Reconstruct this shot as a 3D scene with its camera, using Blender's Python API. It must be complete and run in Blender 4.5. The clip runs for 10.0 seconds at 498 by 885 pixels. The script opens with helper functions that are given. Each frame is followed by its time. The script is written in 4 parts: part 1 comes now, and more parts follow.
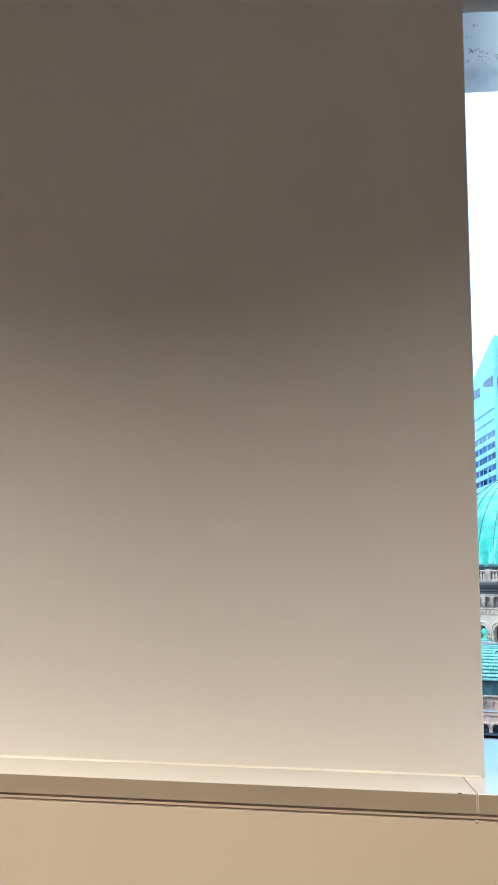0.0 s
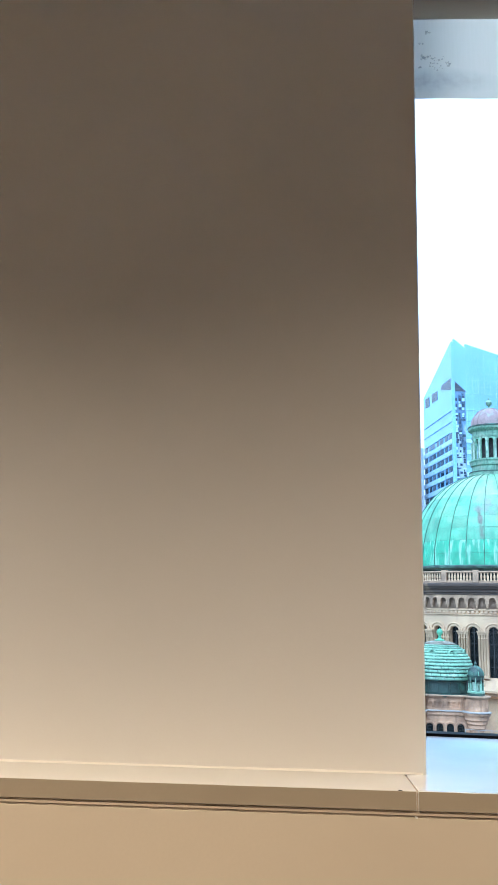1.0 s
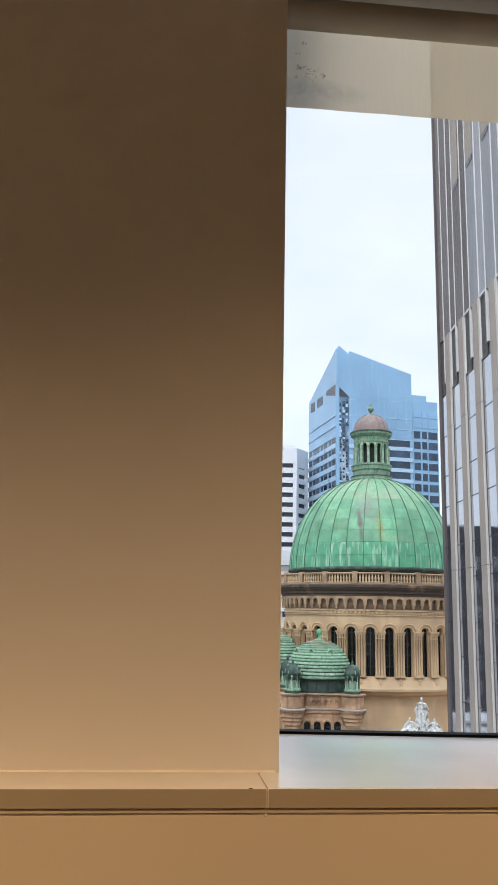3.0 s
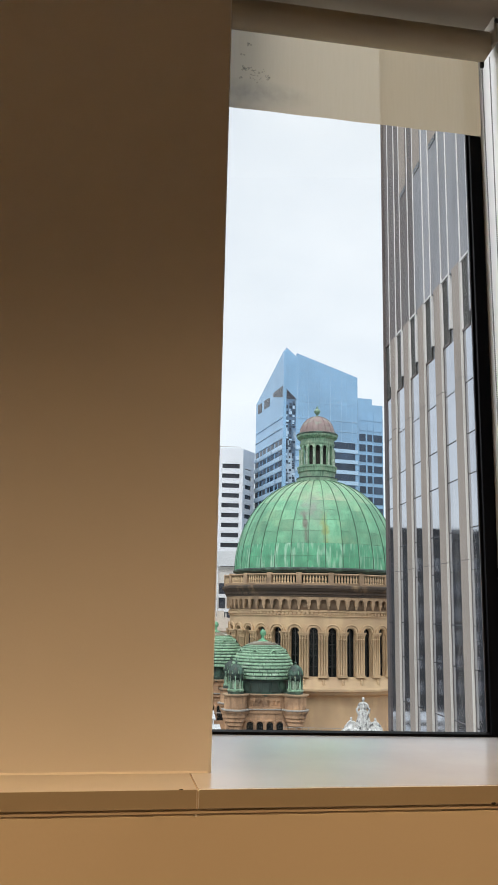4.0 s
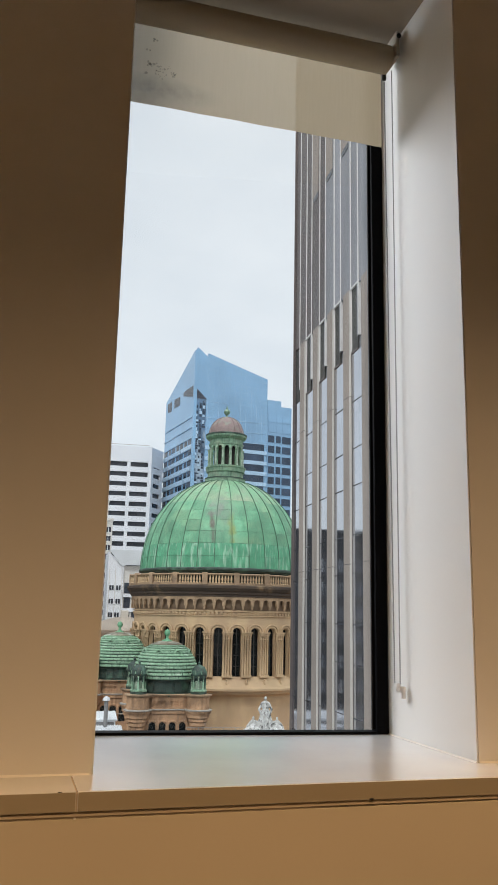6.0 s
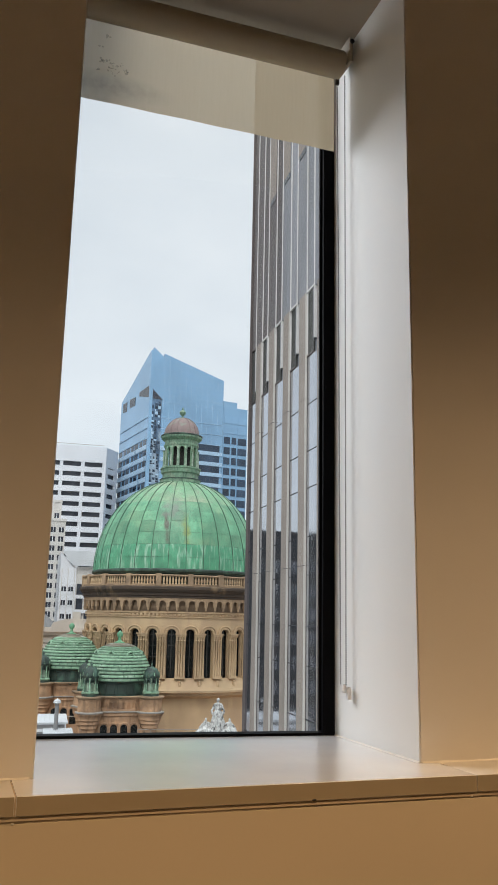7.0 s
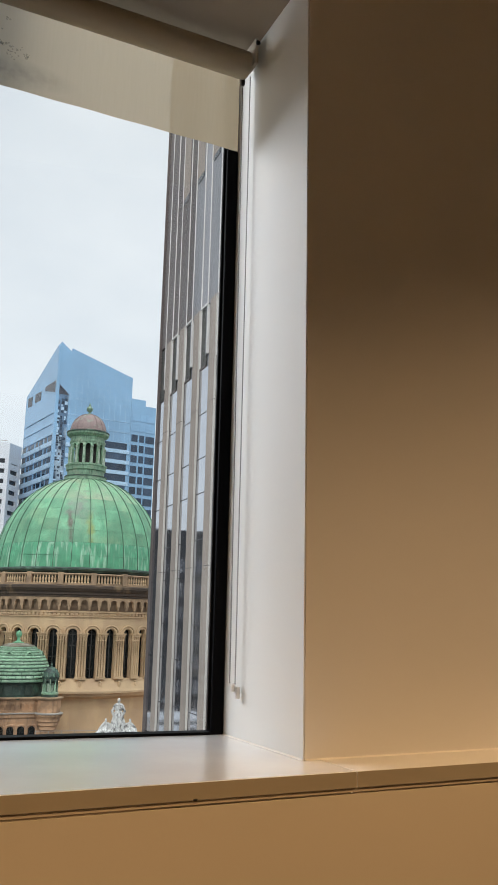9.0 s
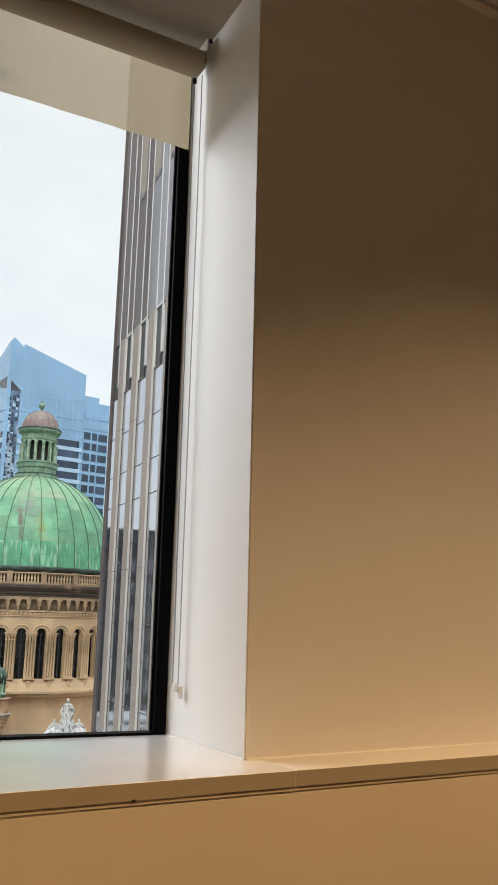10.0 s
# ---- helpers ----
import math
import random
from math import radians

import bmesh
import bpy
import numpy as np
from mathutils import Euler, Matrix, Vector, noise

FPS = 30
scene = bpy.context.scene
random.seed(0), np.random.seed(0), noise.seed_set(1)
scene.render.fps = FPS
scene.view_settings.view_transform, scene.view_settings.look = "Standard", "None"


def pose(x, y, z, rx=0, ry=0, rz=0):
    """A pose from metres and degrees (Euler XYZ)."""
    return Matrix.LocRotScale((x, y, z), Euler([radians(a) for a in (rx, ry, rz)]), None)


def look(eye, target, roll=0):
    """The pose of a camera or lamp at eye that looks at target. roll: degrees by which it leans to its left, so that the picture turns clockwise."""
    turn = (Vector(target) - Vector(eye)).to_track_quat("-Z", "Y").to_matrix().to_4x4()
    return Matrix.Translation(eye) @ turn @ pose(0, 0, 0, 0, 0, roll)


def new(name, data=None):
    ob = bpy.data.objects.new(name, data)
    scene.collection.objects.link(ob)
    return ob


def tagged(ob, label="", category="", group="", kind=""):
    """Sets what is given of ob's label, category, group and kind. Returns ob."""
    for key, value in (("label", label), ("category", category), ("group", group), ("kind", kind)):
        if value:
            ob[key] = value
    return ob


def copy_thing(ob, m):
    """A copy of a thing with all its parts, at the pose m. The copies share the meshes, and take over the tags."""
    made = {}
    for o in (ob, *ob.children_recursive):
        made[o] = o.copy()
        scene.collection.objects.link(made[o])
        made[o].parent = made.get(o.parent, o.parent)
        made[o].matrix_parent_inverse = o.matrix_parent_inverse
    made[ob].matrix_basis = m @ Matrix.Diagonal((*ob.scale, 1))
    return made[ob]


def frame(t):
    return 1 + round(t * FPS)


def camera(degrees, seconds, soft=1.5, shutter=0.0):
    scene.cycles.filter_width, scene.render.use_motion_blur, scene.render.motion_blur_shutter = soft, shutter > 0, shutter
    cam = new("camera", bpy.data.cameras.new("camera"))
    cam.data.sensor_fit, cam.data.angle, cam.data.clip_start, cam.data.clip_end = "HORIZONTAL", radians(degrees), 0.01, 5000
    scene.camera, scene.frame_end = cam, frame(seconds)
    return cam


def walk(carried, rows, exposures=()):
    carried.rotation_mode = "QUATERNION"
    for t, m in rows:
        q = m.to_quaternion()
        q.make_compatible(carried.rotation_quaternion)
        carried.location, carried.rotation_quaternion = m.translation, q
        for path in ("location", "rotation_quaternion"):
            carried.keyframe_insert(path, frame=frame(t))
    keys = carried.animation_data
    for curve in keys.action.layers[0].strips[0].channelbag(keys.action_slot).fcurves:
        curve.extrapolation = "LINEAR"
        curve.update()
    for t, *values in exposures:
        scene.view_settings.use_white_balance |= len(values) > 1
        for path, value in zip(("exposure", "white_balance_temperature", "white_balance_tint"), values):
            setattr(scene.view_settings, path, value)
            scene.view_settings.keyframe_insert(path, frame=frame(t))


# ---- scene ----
cam = camera(33.51, 10.0, soft=0.8)
PATH = [
    (0, (-0.3112, -1.7453, 1.1124), (-0.4920, 0.2083, 1.5002), 1.41),
    (0.5, (-0.2983, -1.7450, 1.1115), (-0.4348, 0.2122, 1.5002), 1.39),
    (1, (-0.2855, -1.7446, 1.1106), (-0.3701, 0.2148, 1.5023), 1.38),
    (1.5, (-0.2727, -1.7443, 1.1099), (-0.2918, 0.2168, 1.5019), 1.35),
    (2, (-0.2581, -1.7442, 1.1099), (-0.2073, 0.2159, 1.5038), 1.30),
    (2.5, (-0.2460, -1.7440, 1.1103), (-0.1259, 0.2126, 1.5072), 1.19),
    (4, (-0.2141, -1.7438, 1.1097), (0.1008, 0.1895, 1.5139), 1.16),
    (4.5, (-0.2047, -1.7442, 1.1104), (0.1676, 0.1789, 1.5143), 1.24),
    (5, (-0.1972, -1.7453, 1.1105), (0.2263, 0.1670, 1.5150), 1.29),
    (5.5, (-0.1874, -1.7475, 1.1103), (0.2893, 0.1520, 1.5161), 1.27),
    (7, (-0.1603, -1.7508, 1.1109), (0.4699, 0.1017, 1.5247), 1.19),
    (7.5, (-0.1502, -1.7502, 1.1119), (0.5330, 0.0832, 1.5267), 1.24),
    (8, (-0.1422, -1.7506, 1.1122), (0.5889, 0.0641, 1.5274), 1.26),
    (8.5, (-0.1332, -1.7530, 1.1119), (0.6500, 0.0396, 1.5283), 1.24),
    (9, (-0.1238, -1.7568, 1.1109), (0.7114, 0.0120, 1.5281), 1.23),
    (9.5, (-0.1156, -1.7604, 1.1114), (0.7664, -0.0148, 1.5296), 1.19),
    (10, (-0.1045, -1.7656, 1.1116), (0.8295, -0.0473, 1.5302), 1.28),
]
EXPOSURES = [(0.0, 1.2, 4200, 6), (0.5, 1.16, 4250, 6), (1.0, 1.06, 4450, 6), (1.5, 0.82, 4800, 8), (2.0, 0.6, 5250, 12), (2.5, 0.36, 5700, 15), (4.0, 0.2, 6350, 13), (4.5, 0.1, 6350, 13), (8.0, 0.0, 6300, 12), (9.0, 0.06, 6350, 12), (10.0, 0.2, 6500, 12)]
walk(cam, [(t, look(eye, target, roll)) for t, eye, target, roll in PATH], EXPOSURES)

# ---- light: an overcast sky, one wide veiled sun, warm recessed ceiling lamps ----
SUN_EL, SUN_AZ = 48.0, 205.0
world = bpy.data.worlds.new("overcast_sky")
scene.world = world
world.use_nodes = True
wt = world.node_tree
wt.nodes.clear()


def wnode(kind, **kw):
    n = wt.nodes.new(kind)
    for k, v in kw.items():
        n.inputs[k].default_value = v
    return n


w_out, w_bg = wnode("ShaderNodeOutputWorld"), wnode("ShaderNodeBackground", Strength=1.0)
w_sky = wnode("ShaderNodeTexSky")
w_sky.sky_type, w_sky.sun_disc = "NISHITA", False
w_sky.sun_elevation, w_sky.sun_rotation = radians(SUN_EL), radians(SUN_AZ)
w_co, w_sep = wnode("ShaderNodeTexCoord"), wnode("ShaderNodeSeparateXYZ")
w_map = wnode("ShaderNodeMapping")
w_map.inputs["Scale"].default_value = (1.0, 1.0, 2.6)
w_n1 = wnode("ShaderNodeTexNoise", Scale=2.6, Detail=7.0, Roughness=0.55)
w_ramp = wnode("ShaderNodeValToRGB")
w_ramp.color_ramp.elements[0].position, w_ramp.color_ramp.elements[1].position = 0.34, 0.66
w_ramp.color_ramp.elements[0].color = (0.755, 0.79, 0.81, 1)
w_ramp.color_ramp.elements[1].color = (0.90, 0.915, 0.912, 1)
w_up = wnode("ShaderNodeMapRange")
for k, v in (("From Min", 0.55), ("From Max", 1.0), ("To Min", 1.0), ("To Max", 2.3)):
    w_up.inputs[k].default_value = v
w_mul = wnode("ShaderNodeMix")
w_mul.data_type, w_mul.blend_type = "RGBA", "MULTIPLY"
w_mul.inputs["Factor"].default_value = 1.0
w_dim = wnode("ShaderNodeMix")
w_dim.data_type, w_dim.blend_type = "RGBA", "ADD"
w_dim.inputs["Factor"].default_value = 0.018
for a, b in ((w_co.outputs["Generated"], w_map.inputs["Vector"]), (w_map.outputs["Vector"], w_n1.inputs["Vector"]),
             (w_n1.outputs["Fac"], w_ramp.inputs["Fac"]), (w_co.outputs["Generated"], w_sep.inputs["Vector"]),
             (w_sep.outputs["Z"], w_up.inputs["Value"]), (w_ramp.outputs["Color"], w_mul.inputs["A"]),
             (w_up.outputs["Result"], w_mul.inputs["B"]), (w_mul.outputs["Result"], w_dim.inputs["A"]),
             (w_sky.outputs["Color"], w_dim.inputs["B"]), (w_dim.outputs["Result"], w_bg.inputs["Color"]),
             (w_bg.outputs["Background"], w_out.inputs["Surface"])):
    wt.links.new(a, b)

sun = new("sun", bpy.data.lights.new("sun", "SUN"))
sun.data.energy, sun.data.angle, sun.data.color = 1.5, radians(25), (1.0, 0.96, 0.9)
_a, _e = radians(SUN_AZ), radians(SUN_EL)
sun.matrix_basis = look((math.sin(_a) * math.cos(_e) * 50, math.cos(_a) * math.cos(_e) * 50, math.sin(_e) * 50), (0, 0, 0))

CEIL = 3.145
LAMPS = ((-3.0, -1.9, 260), (-1.75, -1.9, 285), (0.35, -1.9, 210), (1.95, -1.5, 170), (3.5, -1.9, 260))
for lx, ly, watts in LAMPS:
    lamp = new("downlight_beam", bpy.data.lights.new("downlight_beam", "SPOT"))
    lamp.data.energy, lamp.data.color = watts, (1.0, 0.645, 0.325)
    lamp.data.spot_size, lamp.data.spot_blend, lamp.data.shadow_soft_size = radians(119), 1.0, 0.05
    lamp.matrix_basis = look((lx, ly, CEIL - 0.03), (lx, ly, 0))

# area lamp added outside, standing in for sky light on the reveal and sill
day = new("sky_fill_lamp", bpy.data.lights.new("sky_fill_lamp", "AREA"))
day.data.shape, day.data.size, day.data.size_y, day.data.spread = "RECTANGLE", 3.0, 2.6, radians(180)
day.data.energy, day.data.color = 170.0, (0.95, 0.98, 1.0)
day.matrix_basis = look((-2.0, 2.9, 3.35), (0.865, 0.2, 1.6))


# ---- materials ----
def mat(name, c, rough=0.6, metal=0.0, var=0.14, scale=1.5, fine=40.0, bump=0.15, rnd=0.0, stain=None, streak=None, edge=(0.45, 0.7), spec=0.5, glow=0.0, stretch=(1, 1, 1), coat=0.0, spots=()):
    """Base colour with broad and fine variation; stain: a second colour in patches; streak: a third in vertical runs."""
    m = bpy.data.materials.new(name)
    m.use_nodes = True
    t = m.node_tree
    b = t.nodes["Principled BSDF"]
    b.inputs["Roughness"].default_value, b.inputs["Metallic"].default_value = rough, metal
    b.inputs["Specular IOR Level"].default_value = spec
    b.inputs["Coat Weight"].default_value, b.inputs["Coat Roughness"].default_value = coat, 0.24
    geo = t.nodes.new("ShaderNodeNewGeometry")
    mp = t.nodes.new("ShaderNodeMapping")
    mp.inputs["Scale"].default_value = stretch
    t.links.new(geo.outputs["Position"], mp.inputs["Vector"])

    def noise_at(s, detail, src=None):
        n = t.nodes.new("ShaderNodeTexNoise")
        n.inputs["Scale"].default_value, n.inputs["Detail"].default_value = s, detail
        t.links.new((src or mp).outputs["Vector"], n.inputs["Vector"])
        return n.outputs["Fac"]

    def mix(fac, a, bb, kind="MIX"):
        n = t.nodes.new("ShaderNodeMix")
        n.data_type, n.blend_type = "RGBA", kind
        for sock, v in ((n.inputs["Factor"], fac), (n.inputs["A"], a), (n.inputs["B"], bb)):
            if isinstance(v, (int, float)):
                sock.default_value = v
            elif isinstance(v, tuple):
                sock.default_value = (*v, 1)
            else:
                t.links.new(v, sock)
        return n.outputs["Result"]

    def ranged(v, lo, hi, a=0.0, z=1.0):
        n = t.nodes.new("ShaderNodeMapRange")
        for k, x in (("From Min", lo), ("From Max", hi), ("To Min", a), ("To Max", z)):
            n.inputs[k].default_value = x
        t.links.new(v, n.inputs["Value"])
        return n.outputs["Result"]

    n1, n2 = noise_at(scale, 5.0), noise_at(fine, 3.0)
    col = mix(ranged(n1, 0.3, 0.7), tuple(x * (1 - var) for x in c), tuple(min(1.0, x * (1 + var)) for x in c))
    col = mix(ranged(n2, 0.35, 0.65, 0.0, 0.35), col, tuple(x * (1 - var) for x in c))
    if stain:
        col = mix(ranged(noise_at(scale * 0.7, 6.0), edge[0], edge[1]), col, stain)
    if streak:
        sm = t.nodes.new("ShaderNodeMapping")
        sm.inputs["Scale"].default_value = (1, 1, 0.12)
        t.links.new(geo.outputs["Position"], sm.inputs["Vector"])
        col = mix(ranged(noise_at(scale * 3.0, 4.0, sm), 0.5, 0.75), col, streak)
    for place, size, tint in spots:
        sm = t.nodes.new("ShaderNodeMapping")
        sm.vector_type = "TEXTURE"
        sm.inputs["Location"].default_value, sm.inputs["Scale"].default_value = place, size
        t.links.new(geo.outputs["Position"], sm.inputs["Vector"])
        ln = t.nodes.new("ShaderNodeVectorMath")
        ln.operation = "LENGTH"
        t.links.new(sm.outputs["Vector"], ln.inputs[0])
        ad = t.nodes.new("ShaderNodeMath")
        ad.operation = "MULTIPLY_ADD"
        ad.inputs[1].default_value = 1.6
        t.links.new(noise_at(1.3, 6.0), ad.inputs[0])
        t.links.new(ln.outputs["Value"], ad.inputs[2])
        col = mix(ranged(ad.outputs["Value"], 1.1, 1.9, 0.85, 0.0), col, tint)
    if rnd:
        oi = t.nodes.new("ShaderNodeObjectInfo")
        col = mix(1.0, col, ranged(oi.outputs["Random"], 0, 1, 1 - rnd, 1 + rnd), "MULTIPLY")
    t.links.new(col, b.inputs["Base Color"])
    t.links.new(ranged(n1, 0.3, 0.7, max(0.02, rough - 0.07), min(1, rough + 0.07)), b.inputs["Roughness"])
    if bump:
        bp = t.nodes.new("ShaderNodeBump")
        bp.inputs["Strength"].default_value, bp.inputs["Distance"].default_value = bump, 0.3 / fine
        t.links.new(n2, bp.inputs["Height"])
        t.links.new(bp.outputs["Normal"], b.inputs["Normal"])
    if glow:
        b.inputs["Emission Color"].default_value, b.inputs["Emission Strength"].default_value = (*c, 1), glow
    return m


M_WALL = mat("wall_paint", (0.74, 0.71, 0.66), 0.55, var=0.02, scale=2, fine=220, bump=0.05)
M_DIMWALL = mat("dim_unseen_wall", (0.25, 0.22, 0.19), 0.6, var=0.2, scale=1.5, fine=30, stretch=(1, 1, 0.15))
M_REVEAL = mat("reveal_paint", (0.78, 0.775, 0.745), 0.6, var=0.02, scale=2, fine=220, bump=0.05, spec=0.15)
M_SOFFIT = mat("recess_head_shaded", (0.42, 0.37, 0.30), 0.7, var=0.03, scale=2, fine=220, bump=0.05, spec=0.15)
M_BOARD = mat("ledge_paint", (0.72, 0.69, 0.63), 0.34, var=0.03, scale=3, fine=160, bump=0.03)
M_EDGE = mat("ledge_front_tan", (0.39, 0.325, 0.225), 0.4, var=0.04, scale=3, fine=160, bump=0.03)
M_SILL = mat("sill_gloss_paint", (0.87, 0.875, 0.875), 0.2, var=0.01, scale=3, fine=120, bump=0.015, coat=1.0)
M_PANEL = mat("apron_paint", (0.56, 0.48, 0.355), 0.38, var=0.03, scale=2, fine=160, bump=0.03)
M_GAP = mat("dark_gap", (0.60, 0.49, 0.36), 0.8, bump=0)
M_CAULK = mat("caulk", (0.84, 0.80, 0.72), 0.4, var=0.04, scale=12, bump=0.1)
M_CEIL = mat("ceiling_paint", (0.78, 0.77, 0.74), 0.7, var=0.02)
M_CARPET = mat("carpet", (0.085, 0.078, 0.072), 0.95, var=0.3, scale=4, fine=300, bump=0.5)
M_BLACK = mat("black_frame_metal", (0.004, 0.004, 0.005), 0.55, var=0.2, bump=0, spec=0.05)
M_ALU = mat("frame_bead_grey", (0.14, 0.14, 0.15), 0.4, 0.2, bump=0)
M_PLASTIC = mat("white_plastic", (0.82, 0.81, 0.79), 0.35, var=0.03, bump=0)
M_BRACKET = mat("bracket_plastic", (0.45, 0.41, 0.34), 0.45, var=0.05, bump=0)
M_BEAD = mat("bead_chain_metal", (0.10, 0.095, 0.09), 0.4, 0.5, bump=0)
M_DARKBIT = mat("dark_bit", (0.02, 0.018, 0.015), 0.7, bump=0)

PATCHES = (((23.3, 98.1, 12.3), (0.36, 1.5, 3.6), (0.10, 0.06, 0.05)), ((24.2, 98.2, 14.9), (1.9, 1.8, 2.6), (0.24, 0.275, 0.23)), ((25.6, 97.6, 10.7), (0.55, 1.5, 3.2), (0.25, 0.30, 0.09)))
M_COPPER = mat("copper_patina", (0.155, 0.385, 0.225), 0.5, var=0.30, scale=0.5, fine=3.0, bump=0.1, rnd=0.16,
               stain=(0.25, 0.42, 0.24), edge=(0.5, 0.75), streak=(0.10, 0.30, 0.17), spots=PATCHES)
M_COPPER_TOP = mat("copper_patina_crown", (0.20, 0.42, 0.24), 0.5, var=0.25, scale=0.6, fine=3.0, bump=0.1, rnd=0.06,
                   stain=(0.36, 0.42, 0.28), edge=(0.45, 0.7), streak=(0.25, 0.36, 0.24), spots=PATCHES)
M_COPPER_RUN = mat("copper_patina_runs", (0.10, 0.36, 0.20), 0.5, var=0.25, scale=0.9, fine=3.0, bump=0.1, rnd=0.08,
                   streak=(0.46, 0.66, 0.50))
M_COPPER_OLD = mat("copper_patina_dull", (0.24, 0.40, 0.27), 0.6, var=0.35, scale=1.6, fine=5.0, rnd=0.3,
                   stain=(0.34, 0.42, 0.30), edge=(0.5, 0.72), streak=(0.05, 0.11, 0.07))
M_COPPER_LEDGE = mat("copper_patina_course", (0.21, 0.36, 0.23), 0.6, var=0.25, scale=2.4, fine=7.0, rnd=0.25,
                     stain=(0.34, 0.46, 0.34), edge=(0.54, 0.72), streak=(0.07, 0.13, 0.085))
M_COPPER_CROWN = mat("copper_brown_crown", (0.22, 0.19, 0.14), 0.6, var=0.3, scale=1.6, fine=5.0, rnd=0.3, stain=(0.40, 0.42, 0.36), edge=(0.5, 0.7))
M_COPPER_DARK = mat("copper_patina_dark", (0.035, 0.06, 0.048), 0.6, var=0.4, scale=1.5, fine=6.0,
                    stain=(0.09, 0.18, 0.13), edge=(0.5, 0.75))
M_COPPER_PALE = mat("copper_patina_chalky", (0.36, 0.45, 0.35), 0.6, var=0.3, scale=1.6, fine=5.0, stain=(0.13, 0.24, 0.15), edge=(0.5, 0.7))
M_SEAM = mat("copper_seam", (0.06, 0.14, 0.085), 0.6, var=0.3, scale=1.0, bump=0)
M_BRONZE = mat("lantern_cap_bronze", (0.27, 0.195, 0.185), 0.55, var=0.2, scale=1.5, stain=(0.30, 0.38, 0.30), edge=(0.55, 0.75))
M_BARS = mat("dark_glazing_bar", (0.05, 0.05, 0.045), 0.6, bump=0)
M_STONE_SHADE = mat("sandstone_frieze_shaded", (0.25, 0.175, 0.115), 0.9, var=0.2, scale=0.6, fine=6, bump=0.3)
M_STONE = mat("sandstone", (0.565, 0.405, 0.24), 0.85, var=0.16, scale=0.5, fine=6, bump=0.3, rnd=0.05,
              stain=(0.44, 0.30, 0.19), edge=(0.52, 0.8), streak=(0.47, 0.325, 0.205))
M_STONE_BAL = mat("sandstone_parapet", (0.41, 0.28, 0.17), 0.85, var=0.25, scale=0.7, fine=6, bump=0.3, rnd=0.12, stain=(0.16, 0.11, 0.075), edge=(0.5, 0.75))
M_STONE_DARK = mat("sandstone_dark", (0.08, 0.058, 0.044), 0.9, var=0.3, scale=0.7, fine=6, bump=0.3,
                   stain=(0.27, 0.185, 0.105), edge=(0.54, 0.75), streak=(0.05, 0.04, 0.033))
M_STONE_RED = mat("sandstone_warm", (0.54, 0.33, 0.19), 0.85, var=0.3, scale=0.8, fine=6, bump=0.3,
                  stain=(0.19, 0.115, 0.07), edge=(0.5, 0.74), streak=(0.24, 0.15, 0.09))
M_COPING = mat("lead_coping", (0.36, 0.335, 0.30), 0.6, var=0.2, scale=1.5)
M_PANE = mat("dark_window_glass", (0.010, 0.013, 0.014), 0.08, var=0.3, scale=0.6, bump=0, spec=0.15)
M_STATUE = mat("white_stone", (0.66, 0.66, 0.64), 0.7, var=0.25, scale=3.5, fine=9, bump=0.8, stain=(0.13, 0.13, 0.125), edge=(0.55, 0.66), streak=(0.3, 0.3, 0.29))
M_TGLASS = mat("blue_tower_glass", (0.24, 0.42, 0.62), 0.12, var=0.16, scale=0.05, fine=0.3, bump=0, rnd=0.04, spec=0.6)
M_TSPAN = mat("blue_tower_spandrel", (0.40, 0.57, 0.74), 0.3, var=0.08, scale=0.1, fine=0.6, bump=0, spec=0.5)
M_TDARK = mat("blue_tower_dark_glass", (0.035, 0.06, 0.10), 0.1, var=0.5, scale=0.25, fine=1.0, bump=0, rnd=0.3, stretch=(1, 1, 0.5))
M_TSTRIP = mat("blue_tower_strip_reflections", (0.10, 0.17, 0.27), 0.15, var=0.7, scale=0.35, fine=1.0, bump=0, stretch=(1, 1, 0.4), stain=(0.32, 0.42, 0.52), edge=(0.5, 0.6))
M_WHITE_B = mat("white_concrete", (0.80, 0.81, 0.84), 0.8, var=0.05, scale=0.1, fine=1.0, bump=0.1)
M_HAZEDARK = mat("recessed_window_dark", (0.04, 0.045, 0.06), 0.25, var=0.3, scale=0.2, bump=0, rnd=0.25)
M_BEIGE_B = mat("beige_render", (0.66, 0.63, 0.59), 0.85, var=0.08, scale=0.2, fine=1.5)
M_PALE_B = mat("pale_stone", (0.64, 0.58, 0.51), 0.85, var=0.12, scale=0.3, fine=2.0, stain=(0.42, 0.37, 0.32), edge=(0.55, 0.8))
M_ROOF = mat("pale_metal_roof", (0.62, 0.64, 0.66), 0.45, var=0.08, scale=0.6, fine=4)
M_GREYROOF = mat("grey_slate_roof", (0.22, 0.22, 0.22), 0.7, var=0.15, scale=0.6, fine=4)
M_FUP = mat("upper_fin_bronze", (0.12, 0.10, 0.095), 0.5, 0.2, var=0.15, scale=0.25, fine=4, bump=0, rnd=0.25)
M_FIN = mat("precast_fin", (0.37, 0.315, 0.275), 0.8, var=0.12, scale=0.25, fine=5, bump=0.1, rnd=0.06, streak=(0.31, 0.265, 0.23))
M_FINPALE = mat("precast_fin_lit_side", (0.56, 0.53, 0.49), 0.8, var=0.08, scale=0.25, fine=5, bump=0.1)
M_FINEDGE = mat("fin_edge_pale", (0.74, 0.72, 0.70), 0.6, var=0.06, scale=0.5, fine=5)
M_FGLASS = mat("office_glass", (0.50, 0.52, 0.57), 0.03, 0.95, var=0.06, scale=0.4, bump=0, rnd=0.06)
